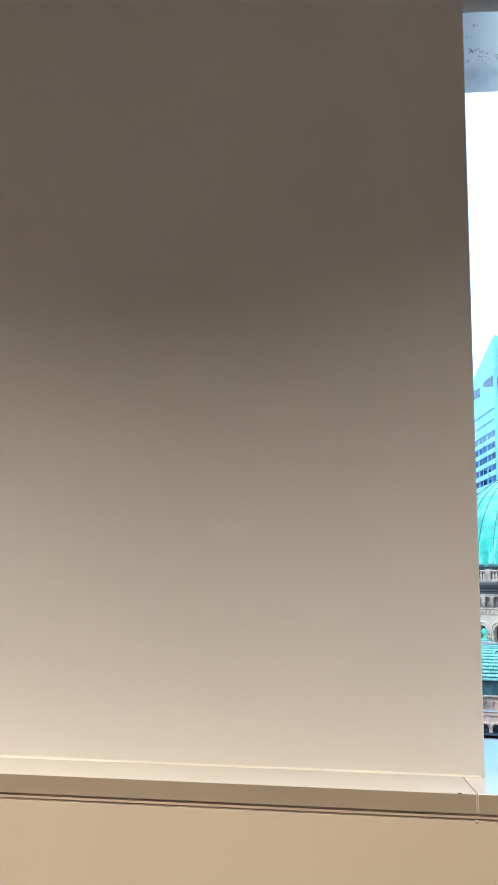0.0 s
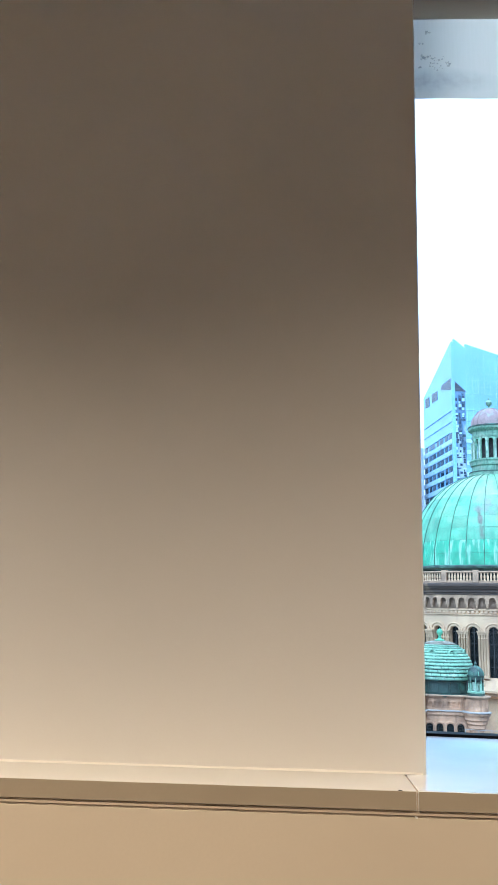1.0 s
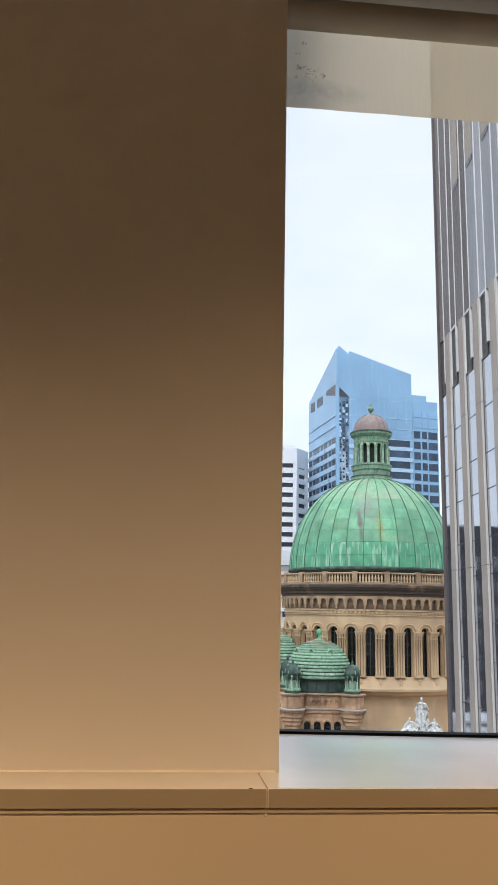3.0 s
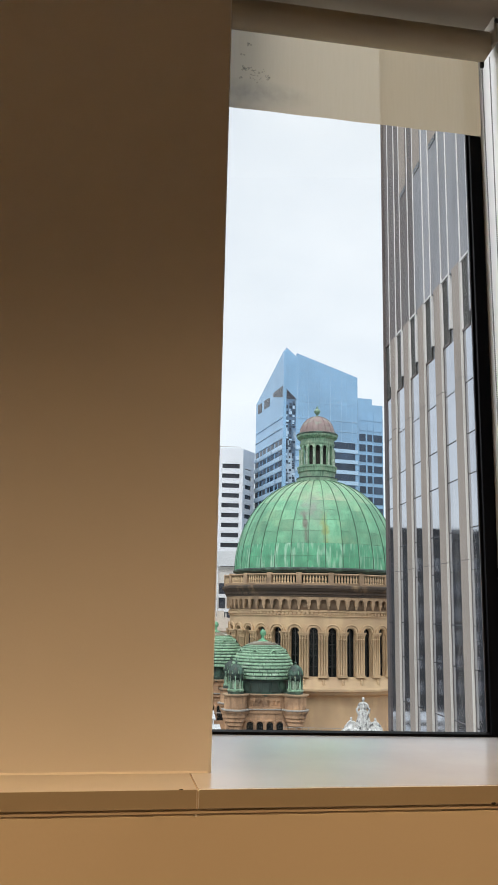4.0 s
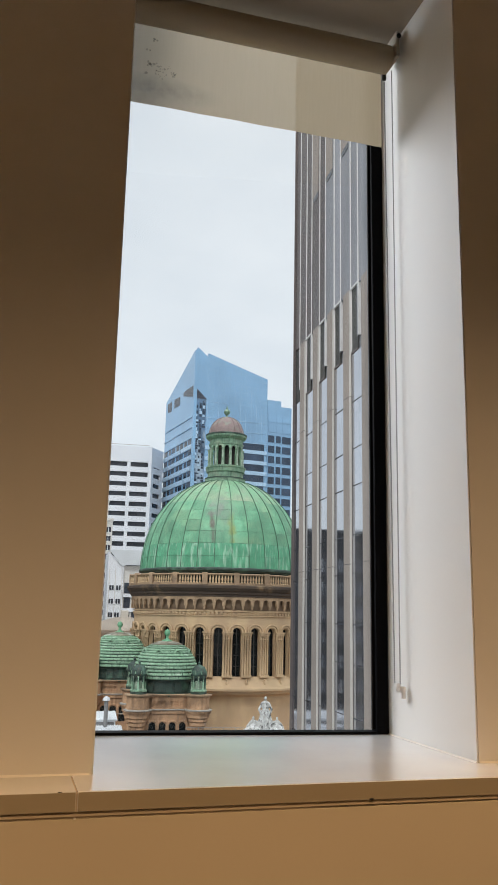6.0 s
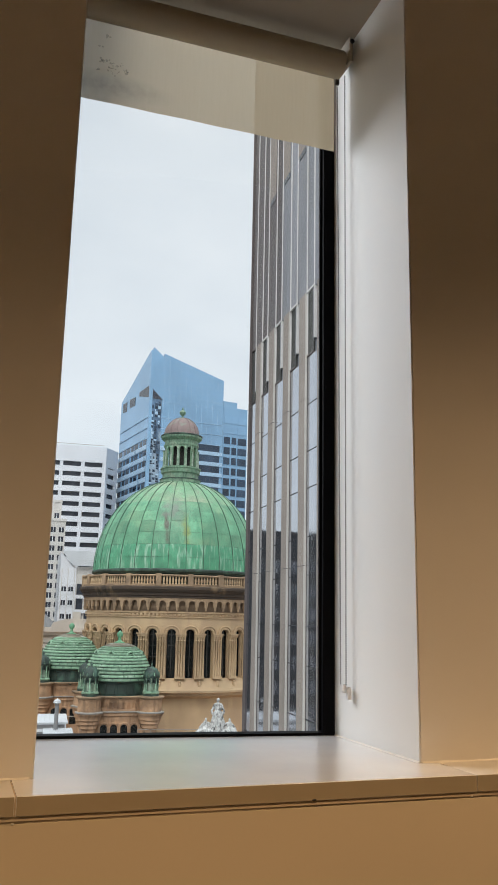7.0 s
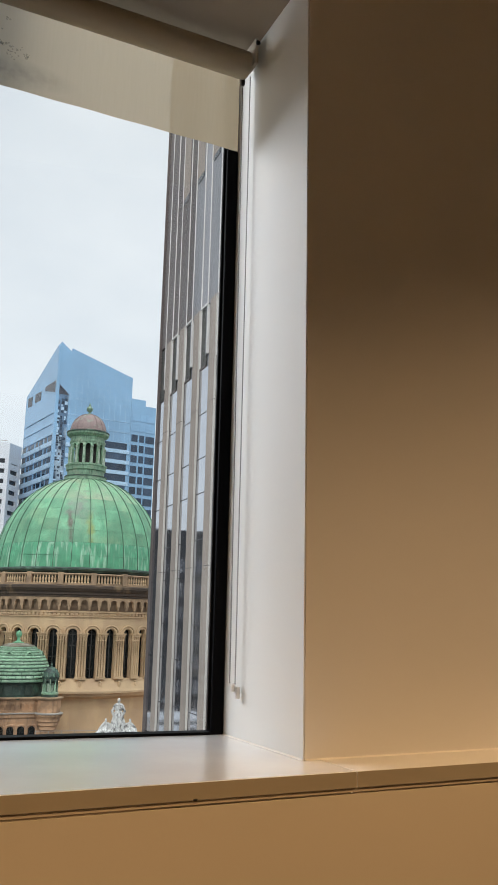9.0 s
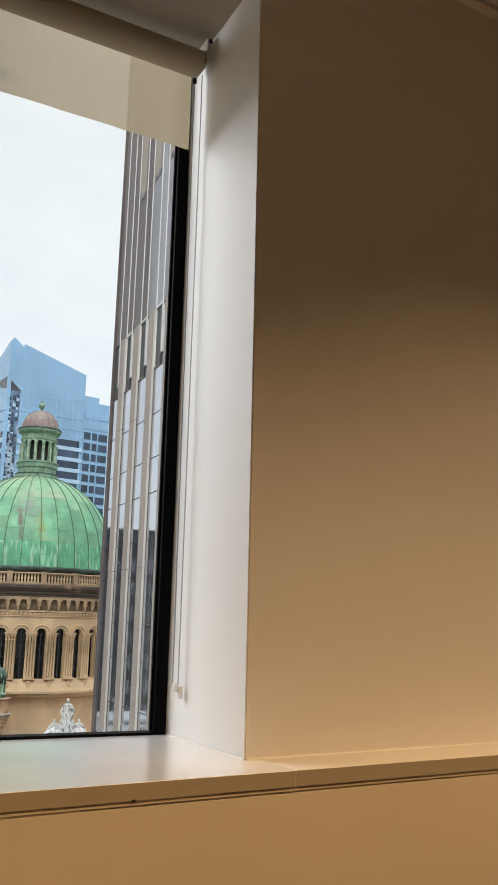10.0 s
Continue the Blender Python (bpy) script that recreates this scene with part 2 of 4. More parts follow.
M_FMETAL = mat("grey_metal_cladding", (0.28, 0.28, 0.30), 0.4, 0.3, var=0.14, scale=0.3, fine=3, bump=0, rnd=0.15, streak=(0.21, 0.21, 0.225))
M_STREET = mat("dark_street_stone", (0.03, 0.032, 0.036), 0.8, var=0.3, scale=0.1, fine=1.0)
M_GROUND = mat("asphalt", (0.06, 0.06, 0.062), 0.9, var=0.25, scale=0.3, fine=4)
M_LENS = mat("lamp_lens", (1.0, 0.72, 0.42), 0.5, bump=0, var=0, glow=6.0)

# window glass: clear, thin
M_GLASS = bpy.data.materials.new("clear_glass")
M_GLASS.use_nodes = True
_t = M_GLASS.node_tree
_t.nodes.remove(_t.nodes["Principled BSDF"])
_tr, _gl, _mx, _fr = (_t.nodes.new(k) for k in ("ShaderNodeBsdfTransparent", "ShaderNodeBsdfGlossy", "ShaderNodeMixShader", "ShaderNodeFresnel"))
_tr.inputs["Color"].default_value = (0.95, 0.97, 0.965, 1)
_gl.inputs["Roughness"].default_value = 0.0
_fr.inputs["IOR"].default_value = 1.45
_t.links.new(_fr.outputs["Fac"], _mx.inputs["Fac"])
_t.links.new(_tr.outputs["BSDF"], _mx.inputs[1])
_t.links.new(_gl.outputs["BSDF"], _mx.inputs[2])
_t.links.new(_mx.outputs["Shader"], _t.nodes["Material Output"].inputs["Surface"])

# blind fabric: an open weave that lets some of the view and much of the light through
M_FABRIC = bpy.data.materials.new("screen_fabric")
M_FABRIC.use_nodes = True
_t = M_FABRIC.node_tree
_t.nodes.remove(_t.nodes["Principled BSDF"])
_tr, _tl, _df, _m1, _m2 = (_t.nodes.new(k) for k in ("ShaderNodeBsdfTransparent", "ShaderNodeBsdfTranslucent", "ShaderNodeBsdfDiffuse", "ShaderNodeMixShader", "ShaderNodeMixShader"))
_geo, _map, _nz, _rp = (_t.nodes.new(k) for k in ("ShaderNodeNewGeometry", "ShaderNodeMapping", "ShaderNodeTexNoise", "ShaderNodeValToRGB"))
_map.inputs["Scale"].default_value = (160, 160, 12)
_nz.inputs["Scale"].default_value, _nz.inputs["Detail"].default_value = 1.0, 3.0
_rp.color_ramp.elements[0].color, _rp.color_ramp.elements[1].color = (0.56, 0.465, 0.315, 1), (0.60, 0.50, 0.345, 1)
_t.links.new(_geo.outputs["Position"], _map.inputs["Vector"])
_t.links.new(_map.outputs["Vector"], _nz.inputs["Vector"])
_t.links.new(_nz.outputs["Fac"], _rp.inputs["Fac"])
# grey grime low down at the pier's end of the cloth
_gm, _gs, _gn, _gx, _gc = (_t.nodes.new(k) for k in ("ShaderNodeMapping", "ShaderNodeTexGradient", "ShaderNodeTexNoise", "ShaderNodeMath", "ShaderNodeMix"))
_gs.gradient_type = "SPHERICAL"
_gm.vector_type = "TEXTURE"
_gm.inputs["Location"].default_value, _gm.inputs["Scale"].default_value = (0.10, 0.35, 2.585), (0.22, 0.4, 0.05)
_gn.inputs["Scale"].default_value, _gn.inputs["Detail"].default_value = 38.0, 4.0
_gx.operation = "MULTIPLY"
_gc.data_type = "RGBA"
_gc.inputs["B"].default_value = (0.15, 0.135, 0.12, 1)
_t.links.new(_geo.outputs["Position"], _gm.inputs["Vector"])
_t.links.new(_gm.outputs["Vector"], _gs.inputs["Vector"])
_t.links.new(_geo.outputs["Position"], _gn.inputs["Vector"])
_t.links.new(_gs.outputs["Fac"], _gx.inputs[0])
_t.links.new(_gn.outputs["Fac"], _gx.inputs[1])
_t.links.new(_gx.outputs["Value"], _gc.inputs["Factor"])
_t.links.new(_rp.outputs["Color"], _gc.inputs["A"])
for n in (_tl, _df):
    _t.links.new(_gc.outputs["Result"], n.inputs["Color"])
_m1.inputs["Fac"].default_value, _m2.inputs["Fac"].default_value = 0.55, 0.12
_tr.inputs["Color"].default_value = (0.95, 0.92, 0.84, 1)
_t.links.new(_df.outputs["BSDF"], _m1.inputs[1])
_t.links.new(_tl.outputs["BSDF"], _m1.inputs[2])
_t.links.new(_m1.outputs["Shader"], _m2.inputs[1])
_t.links.new(_tr.outputs["BSDF"], _m2.inputs[2])
_t.links.new(_m2.outputs["Shader"], _t.nodes["Material Output"].inputs["Surface"])



# ---- builders ----
def mesh_of(name, bm, material, smooth=False):
    bmesh.ops.recalc_face_normals(bm, faces=bm.faces)
    me = bpy.data.meshes.new(name)
    bm.to_mesh(me)
    bm.free()
    me.materials.append(material)
    if smooth:
        me.polygons.foreach_set("use_smooth", [True] * len(me.polygons))
        me.set_sharp_from_angle(angle=radians(38))
    return me


def part(name, bm, material, parent=None, label="", m=None, smooth=False):
    ob = new(name, mesh_of(name, bm, material, smooth))
    ob.parent = parent
    if m is not None:
        ob.matrix_basis = m
    return tagged(ob, label)


def piece(name, me, parent, m=None):
    ob = new(name, me)
    ob.parent = parent
    if m is not None:
        ob.matrix_basis = m
    return ob


def thing(name, m, label, category, group="", kind=""):
    ob = new(name)
    ob.matrix_basis = m
    ob.empty_display_size = 0.1
    return tagged(ob, label, category, group, kind)


def box(bm, x0, x1, y0, y1, z0, z1, bevel=0.0):
    v = [bm.verts.new((x, y, z)) for x in (x0, x1) for y in (y0, y1) for z in (z0, z1)]
    fs = [bm.faces.new([v[i] for i in f]) for f in ((0, 1, 3, 2), (4, 6, 7, 5), (0, 4, 5, 1), (2, 3, 7, 6), (0, 2, 6, 4), (1, 5, 7, 3))]
    if bevel:
        bmesh.ops.bevel(bm, geom=list({e for f in fs for e in f.edges}), offset=bevel, segments=2, affect="EDGES", profile=0.5)
    return bm


def boxed(*a, bevel=0.0):
    return box(bmesh.new(), *a, bevel=bevel)


def lathe(bm, profile, n=32, cx=0.0, cy=0.0, a0=0.0, a1=2 * math.pi, wave=None):
    closed = abs(a1 - a0 - 2 * math.pi) < 1e-6
    steps = n if closed else n + 1
    rings = []
    for r, z in profile:
        ring = []
        for i in range(steps):
            a = a0 + (a1 - a0) * i / n
            k = wave(a, z) if wave else 1.0
            ring.append(bm.verts.new((cx + r * k * math.sin(a), cy - r * k * math.cos(a), z)))
        rings.append(ring)
    for lo, hi in zip(rings, rings[1:]):
        for i in range(n):
            j = (i + 1) % steps
            bm.faces.new((lo[i], lo[j], hi[j], hi[i]))
    if closed:
        for ring, (r, z) in ((rings[0], profile[0]), (rings[-1], profile[-1])):
            if r > 1e-4:
                bm.faces.new(ring)
    return bm


def lathed(profile, n=32, **kw):
    return lathe(bmesh.new(), profile, n, **kw)


def arch_bay(bm, at, width, z0, z1, half, spring, depth, sill=None, n=8, cols=1):
    """A strip of wall of that width (along u), pierced by one round-headed opening; at(u, d, z) gives the place, d running inwards."""
    sill = z0 if sill is None else sill
    us = [-width / 2 + (width / 2 - half) * i / cols for i in range(cols + 1)]
    arc = [(-half * math.cos(math.pi * i / n), spring + half * math.sin(math.pi * i / n)) for i in range(n + 1)]

    def quad(*pts):
        bm.faces.new([bm.verts.new(at(*p)) for p in pts])

    for s in (1, -1):
        for a, b in zip(us, us[1:]):
            quad((s * a, 0, z0), (s * b, 0, z0), (s * b, 0, z1), (s * a, 0, z1))
        quad((s * half, 0, sill), (s * half, depth, sill), (s * half, depth, spring), (s * half, 0, spring))
    for (ua, za), (ub, zb) in zip(arc, arc[1:]):
        quad((ua, 0, za), (ub, 0, zb), (ub, 0, z1), (ua, 0, z1))
        quad((ua, 0, za), (ub, 0, zb), (ub, depth, zb), (ua, depth, za))
    if sill > z0:
        quad((-half, 0, z0), (half, 0, z0), (half, 0, sill), (-half, 0, sill))
    quad((-half, 0, sill), (half, 0, sill), (half, depth, sill), (-half, depth, sill))
    return bm


def arch_ring(bm, at, r0, r1, spring, proud, n=12):
    """A moulding round an arch head."""
    pr = [(r0, 0), (r0, -proud), ((r0 + r1) / 2, -proud * 1.3), (r1, -proud), (r1, 0)]
    rows = [[bm.verts.new(at(-r * math.cos(math.pi * i / n), d, spring + r * math.sin(math.pi * i / n))) for r, d in pr] for i in range(n + 1)]
    for a, b in zip(rows, rows[1:]):
        for k in range(len(pr) - 1):
            bm.faces.new((a[k], a[k + 1], b[k + 1], b[k]))
    for row in (rows[0], rows[-1]):
        bm.faces.new(row)
    return bm


def round_at(radius):
    return lambda u, d, z: ((radius - d) * math.sin(u / radius), -(radius - d) * math.cos(u / radius), z)


def turned(a):
    return Matrix.Rotation(a, 4, "Z")


def column(r, z0, z1, n=10):
    h = z1 - z0
    return [(r * 1.35, z0), (r * 1.35, z0 + 0.03 * h), (r * 1.1, z0 + 0.05 * h), (r, z0 + 0.08 * h), (r * 0.92, z1 - 0.13 * h),
            (r * 1.2, z1 - 0.12 * h), (r * 0.95, z1 - 0.10 * h), (r * 1.3, z1 - 0.05 * h), (r * 1.55, z1 - 0.02 * h), (r * 1.55, z1)]


# ---- the room ----
SILL_Z, FRONT, FRAME_Y = 0.795, -0.154, 0.452
THICK, SOFFIT = 0.034, 2.905
OX0, OX1 = 0.003, 0.865


wall = bmesh.new()
box(wall, -3.2, OX0, 0.0, 0.62, 0.0, CEIL)
box(wall, OX1, 4.2, 0.0, 0.495, 0.0, CEIL)
box(wall, OX0 + 0.004, OX1 - 0.004, 0.003, 0.40, SOFFIT, CEIL)
box(wall, OX0, OX1, 0.0, 0.002, SOFFIT - 0.0005, CEIL)
box(wall, OX0, OX1, 0.401, 0.62, 3.08, CEIL)
box(wall, OX0, OX1, 0.0, 0.495, 0.0, SILL_Z - THICK)
tagged(part("wall_north", wall, M_WALL), "painted plaster wall with a deep window recess", "wall", kind="structure")
for x0, x1, y1 in ((OX0, OX0 + 0.004, 0.6), (OX1 - 0.004, OX1, 0.49)):
    tagged(part("trim_reveal", boxed(x0 + 0.0005, x1 - 0.0005, 0.002, y1, SILL_Z, 3.078), M_REVEAL), "white painted window reveal", "reveal", kind="structure")
tagged(part("trim_soffit", boxed(OX0 + 0.0045, OX1 - 0.0045, 0.003, 0.40, SOFFIT - 0.012, SOFFIT), M_SOFFIT), "head of the window recess, coloured beige for its shade", "reveal", kind="structure")
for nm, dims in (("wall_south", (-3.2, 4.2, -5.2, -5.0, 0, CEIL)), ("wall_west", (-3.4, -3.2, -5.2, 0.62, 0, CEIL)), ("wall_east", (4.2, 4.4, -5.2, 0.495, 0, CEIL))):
    tagged(part(nm, boxed(*dims), M_DIMWALL), "plain unseen wall, dark brown to limit bounced light", "wall", kind="structure")
tagged(part("floor", boxed(-3.4, 4.4, -5.2, 0.62, -0.12, 0.0), M_CARPET), "unseen dark carpeted office floor", "floor", kind="structure")
tagged(part("ceiling", boxed(-3.4, 4.4, -5.2, 0.62, CEIL, CEIL + 0.15), M_CEIL), "white painted ceiling", "ceiling", kind="structure")
cn = bmesh.new()
box(cn, -3.2, 4.2, -0.035, -0.001, CEIL - 0.02, CEIL - 0.001)
box(cn, -3.2, 4.2, -0.075, -0.045, CEIL - 0.012, CEIL - 0.001)
tagged(part("trim_ceiling", cn, M_CEIL), "narrow shadow-line trim along the ceiling", "trim", kind="structure")


def ledge_board(x0, x1, y1, material, label, name="ledge_board"):
    b = thing(name, pose((x0 + x1) / 2, FRONT, SILL_Z - THICK), label, "window ledge")
    w = (x1 - x0) / 2
    part("top", boxed(-w, w, 0, y1 - FRONT, 0.0, THICK, bevel=0.0014), material, b, smooth=True)
    part("edge_strip", boxed(-w + 0.001, w - 0.001, -0.0012, 0.001, 0.001, THICK - 0.0012), M_EDGE, b, "front edge in a darker tan")
    return b


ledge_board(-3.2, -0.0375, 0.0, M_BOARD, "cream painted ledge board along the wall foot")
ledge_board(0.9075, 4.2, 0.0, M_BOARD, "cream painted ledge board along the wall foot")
# the window board runs back into the recess, in a T
sb = thing("window_sill", pose(0.435, FRONT, SILL_Z - THICK), "glossy white painted window sill board, reflecting daylight", "window sill")
tm = bmesh.new()
pts = [(-0.4695, 0), (0.4695, 0), (0.4695, -FRONT), (OX1 - 0.4355, -FRONT), (OX1 - 0.4355, 0.64), (OX0 - 0.4345, 0.723), (OX0 - 0.4345, -FRONT), (-0.4695, -FRONT)]
lo, hi = ([tm.verts.new((x, y, z)) for x, y in pts] for z in (0.0, THICK))
tm.faces.new(lo), tm.faces.new(hi)
for i in range(len(pts)):
    j = (i + 1) % len(pts)
    tm.faces.new((lo[i], lo[j], hi[j], hi[i]))
bmesh.ops.bevel(tm, geom=[e for e in tm.edges if all(abs(v.co.y) < 1e-6 for v in e.verts)], offset=0.0014, segments=2, affect="EDGES", profile=0.5)
part("top", tm, M_SILL, sb)
part("edge_strip", boxed(-0.4685, 0.4685, -0.0012, 0.001, 0.001, THICK - 0.0012), M_EDGE, sb, "front edge in a darker tan")
chip = bmesh.new()
bmesh.ops.create_icosphere(chip, subdivisions=2, radius=1.0)
for v in chip.verts:
    k = 1 + 0.35 * noise.noise(v.co * 1.9)
    v.co = (v.co.x * 0.0052 * k, v.co.y * 0.0016, v.co.z * 0.0024 * k)
part("chip", chip, M_DARKBIT, sb, "small dark chip in the paint", m=pose(0.0986, -0.0008, 0.0016))
part("chip", boxed(-0.007, 0.0, -0.0003, 0.003, THICK - 0.0008, THICK + 0.0003), M_DARKBIT, sb, "small dark chip in the paint", m=pose(-0.498, 0, 0))
for a, b in ((-0.0375, -0.0345), (0.9045, 0.9075)):
    tagged(part("trim_joint", boxed(a, b, FRONT + 0.002, -0.001, SILL_Z - THICK, SILL_Z - 0.003), M_GAP), "dark open joint between boards", "joint", kind="structure")
ap = thing("apron_panel", pose(0, FRONT + 0.128, 0.0025), "cream painted panel casing below the ledge", "casing panel")
part("panel", boxed(-3.2, 4.2, -0.124, -0.001, -0.0025, 0.747, bevel=0.0025), M_PANEL, ap, smooth=True)
part("packing_strip", boxed(0.43, 4.2, -0.1235, -0.08, 0.7472, 0.7502, bevel=0.001), M_PANEL, ap)
part("recess", boxed(-3.2, 0.4295, -0.1235, -0.001, 0.7472, 0.7503), M_GAP, ap, "shadow gap below the ledge")
part("recess", boxed(-3.2, 4.2, -0.1255, -0.001, 0.7505, 0.7583), M_GAP, ap, "dark shadow gap below the ledge")
part("clip", boxed(-0.002, 0.002, -0.1265, -0.1235, 0.7455, 0.7485), M_CAULK, ap, "white speck of filler", m=pose(-0.038, 0, 0))
part("clip", boxed(-0.002, 0.002, -0.1265, -0.1235, 0.7485, 0.7515), M_CAULK, ap, "white speck of filler", m=pose(0.895, 0, 0))
for x0, x1 in ((-3.2, OX0 - 0.004), (OX1 + 0.002, 4.2)):
    ck = bmesh.new()
    n = 60
    rows = []
    for i in range(n + 1):
        x, k = x0 + (x1 - x0) * i / n, 0.0035 + 0.0012 * noise.noise((i * 0.7, x0, 0))
        rows.append([ck.verts.new(p) for p in ((x, 0.0, SILL_Z + k), (x, -k * 0.6, SILL_Z + k * 0.55), (x, -k, SILL_Z + 0.0002))])
    for a, b in zip(rows, rows[1:]):
        for k in (0, 1):
            ck.faces.new((a[k], a[k + 1], b[k + 1], b[k]))
    tagged(part("trim_caulk", ck, M_CAULK, smooth=True), "bead of pale filler between wall and ledge", "trim", kind="structure")
ck = bmesh.new()
vs = [ck.verts.new(p) for p in ((OX1 - 0.0055, 0.0, SILL_Z + 0.004), (OX1 - 0.0055, FRAME_Y, SILL_Z + 0.004), (OX1 - 0.009, FRAME_Y, SILL_Z + 0.0004), (OX1 - 0.009, 0.0, SILL_Z + 0.0004))]
ck.faces.new(vs)
tagged(part("trim_caulk_reveal", ck, M_CAULK), "bead of pale filler between reveal and sill", "trim", kind="structure")

# window: black metal frame with a single fixed pane
win = thing("window_1", pose(OX1, FRAME_Y, SILL_Z, 0, 0, -5.5) @ pose(-OX1, 0, 0), "fixed window pane in a black metal frame", "window", kind="structure")
FT, LX, OX1F = 3.075 - SILL_Z, OX0 - 0.001, OX1 - 0.0045
for x0, x1, sg in ((LX, LX + 0.03, 1), (OX1F - 0.036, OX1F - 0.0005, -1)):
    st = part("window_frame", boxed(x0, x1, 0.002, 0.05, 0.0, FT, bevel=0.003), M_BLACK, win)
    xi = x1 if sg > 0 else x0
    part("bead", boxed(min(xi, xi + sg * 0.006), max(xi, xi + sg * 0.006), 0.018, 0.034, 0.012, FT - 0.02), M_BLACK, st)
    part("bead", boxed(min(xi + sg * 0.006, xi + sg * 0.0085), max(xi + sg * 0.006, xi + sg * 0.0085), 0.022, 0.0255, 0.012, FT - 0.02), M_ALU, st, "grey glazing bead")
part("window_frame", boxed(LX + 0.03, OX1F - 0.036, 0.002, 0.05, 0.0, 0.007, bevel=0.0015), M_BLACK, win)
part("window_frame", boxed(LX + 0.03, OX1F - 0.036, 0.002, 0.05, FT - 0.025, FT, bevel=0.0015), M_BLACK, win)
pane = part("pane", boxed(LX + 0.026, OX1F - 0.032, 0.036, 0.0385, 0.006, FT - 0.01), M_GLASS, win)
pane.visible_shadow = False

# roller blind
rb = thing("roller_blind", pose(0.012, 0.33, 2.807), "cream screen-fabric roller blind, mostly rolled up", "roller blind")
roll = bmesh.new()
prof = [(0.0, -0.018), (0.0415, -0.018), (0.0428, -0.014), (0.0428, 0.79), (0.0415, 0.794), (0.0, 0.794)]
lathe(roll, prof, 40)
part("roll", roll, mat("rolled_fabric_shaded", (0.42, 0.37, 0.28), 0.8, var=0.05, scale=8, fine=300, bump=0.2), rb, "rolled cream fabric, darkened for its shade", m=pose(0.02, 0, 0, 0, 90, 0), smooth=True)
sh = bmesh.new()
nx, nz = 30, 10
grid = [[sh.verts.new((0.004 + 0.805 * i / nx, 0.0405 + 0.001 * math.sin(i * 0.9) * (j / nz), -0.002 - 0.274 * j / nz)) for i in range(nx + 1)] for j in range(nz + 1)]
for j in range(nz):
    for i in range(nx):
        sh.faces.new((grid[j][i], grid[j][i + 1], grid[j + 1][i + 1], grid[j + 1][i]))
part("fabric", sh, M_FABRIC, rb, "translucent cream fabric with mould marks", smooth=True)
br = part("bracket", boxed(0.822, 0.834, -0.045, 0.04, -0.012, 0.075, bevel=0.004), M_BRACKET, rb, smooth=True)
part("screw", lathed([(0, 0), (0.0075, 0), (0.0075, 0.004), (0, 0.0045)], 10), M_DARKBIT, br, m=pose(0.829, -0.047, 0.055, 90, 0, 0))
part("sprocket", lathed([(0, 0), (0.020, 0), (0.022, 0.004), (0.022, 0.010), (0.020, 0.014), (0, 0.014)], 20), M_BRACKET, br, m=pose(0.814, 0.0, 0.0, 0, 90, 0), smooth=True)
# mould marks on the fabric
M_MOULD = mat("mould", (0.20, 0.17, 0.10), 0.9, bump=0)
M_MOULD.node_tree.nodes["Principled BSDF"].inputs["Alpha"].default_value = 0.34
rnd = random.Random(4)
mk = bmesh.new()
for cx, cz, n, s in ((0.094, -0.066, 9, 0.004), (0.074, -0.105, 3, 0.003), (0.080, -0.148, 16, 0.006), (0.112, -0.158, 22, 0.013), (0.072, -0.178, 3, 0.003), (0.150, -0.168, 12, 0.007), (0.12, -0.185, 5, 0.010)):
    for _ in range(n):
        x, z, r = rnd.gauss(cx, s), rnd.gauss(cz, s * 0.6), rnd.uniform(0.0008, 0.0034)
        ring = [mk.verts.new((x + r * (0.6 + rnd.random()) * math.cos(a), 0.0375, z + r * (0.6 + rnd.random()) * math.sin(a))) for a in (0, 1.05, 2.1, 3.14, 4.2, 5.2)]
        mk.faces.new(ring)
tagged(part("mould", mk, M_MOULD, rb), "dark mould speckles on the fabric", kind="stuff")

# bead chain in a loop, with its tension guide on the reveal
ch = thing("bead_chain", pose(0.852, 0.345, 2.805), "looped bead chain of the roller blind, hanging by the reveal", "blind chain")
bead = lathed([(0.0, -0.0022), (0.0016, -0.0016), (0.0022, 0.0), (0.0016, 0.0016), (0.0, 0.0022)], 6)
bead_me = mesh_of("bead", bead, M_BEAD, True)
for (xa, ya, za), (xb, yb, zb) in (((-0.0285, 0.008, -0.062), (-0.022, 0.008, -1.868)), ((-0.0045, 0.004, -0.018), (-0.007, 0.006, -1.872))):
    cord = bmesh.new()
    for d in range(3):
        a = 2 * math.pi * d / 3
        ox, oy = 0.0007 * math.cos(a), 0.0007 * math.sin(a)
        cord.verts.new((xa + ox, ya + oy, za)), cord.verts.new((xb + ox, yb + oy, zb))
    cord.verts.ensure_lookup_table()
    for d in range(3):
        e = (d + 1) % 3
        cord.faces.new([cord.verts[q] for q in (2 * d, 2 * e, 2 * e + 1, 2 * d + 1)])
    part("cord", cord, M_PLASTIC, ch)
    rest = bmesh.new()
    count = int((za - zb) / 0.006)
    for k in range(count):
        f = k / count
        x, y, z = xa + (xb - xa) * f, ya + (yb - ya) * f, za + (zb - za) * f
        if k < 140:
            piece("bead", bead_me, ch, pose(x, y, z))
        else:
            lathe(rest, [(0.0, z - 0.0022), (0.0017, z - 0.0015), (0.0022, z), (0.0017, z + 0.0015), (0.0, z + 0.0022)], 6, x, y)
    tagged(part("bead_run", rest, M_BEAD, ch), "grey metal beads", kind="stuff")
part("connector", boxed(-0.0335, -0.0225, 0.003, 0.013, -0.052, -0.025, bevel=0.002), M_DARKBIT, ch, "dark chain connector")
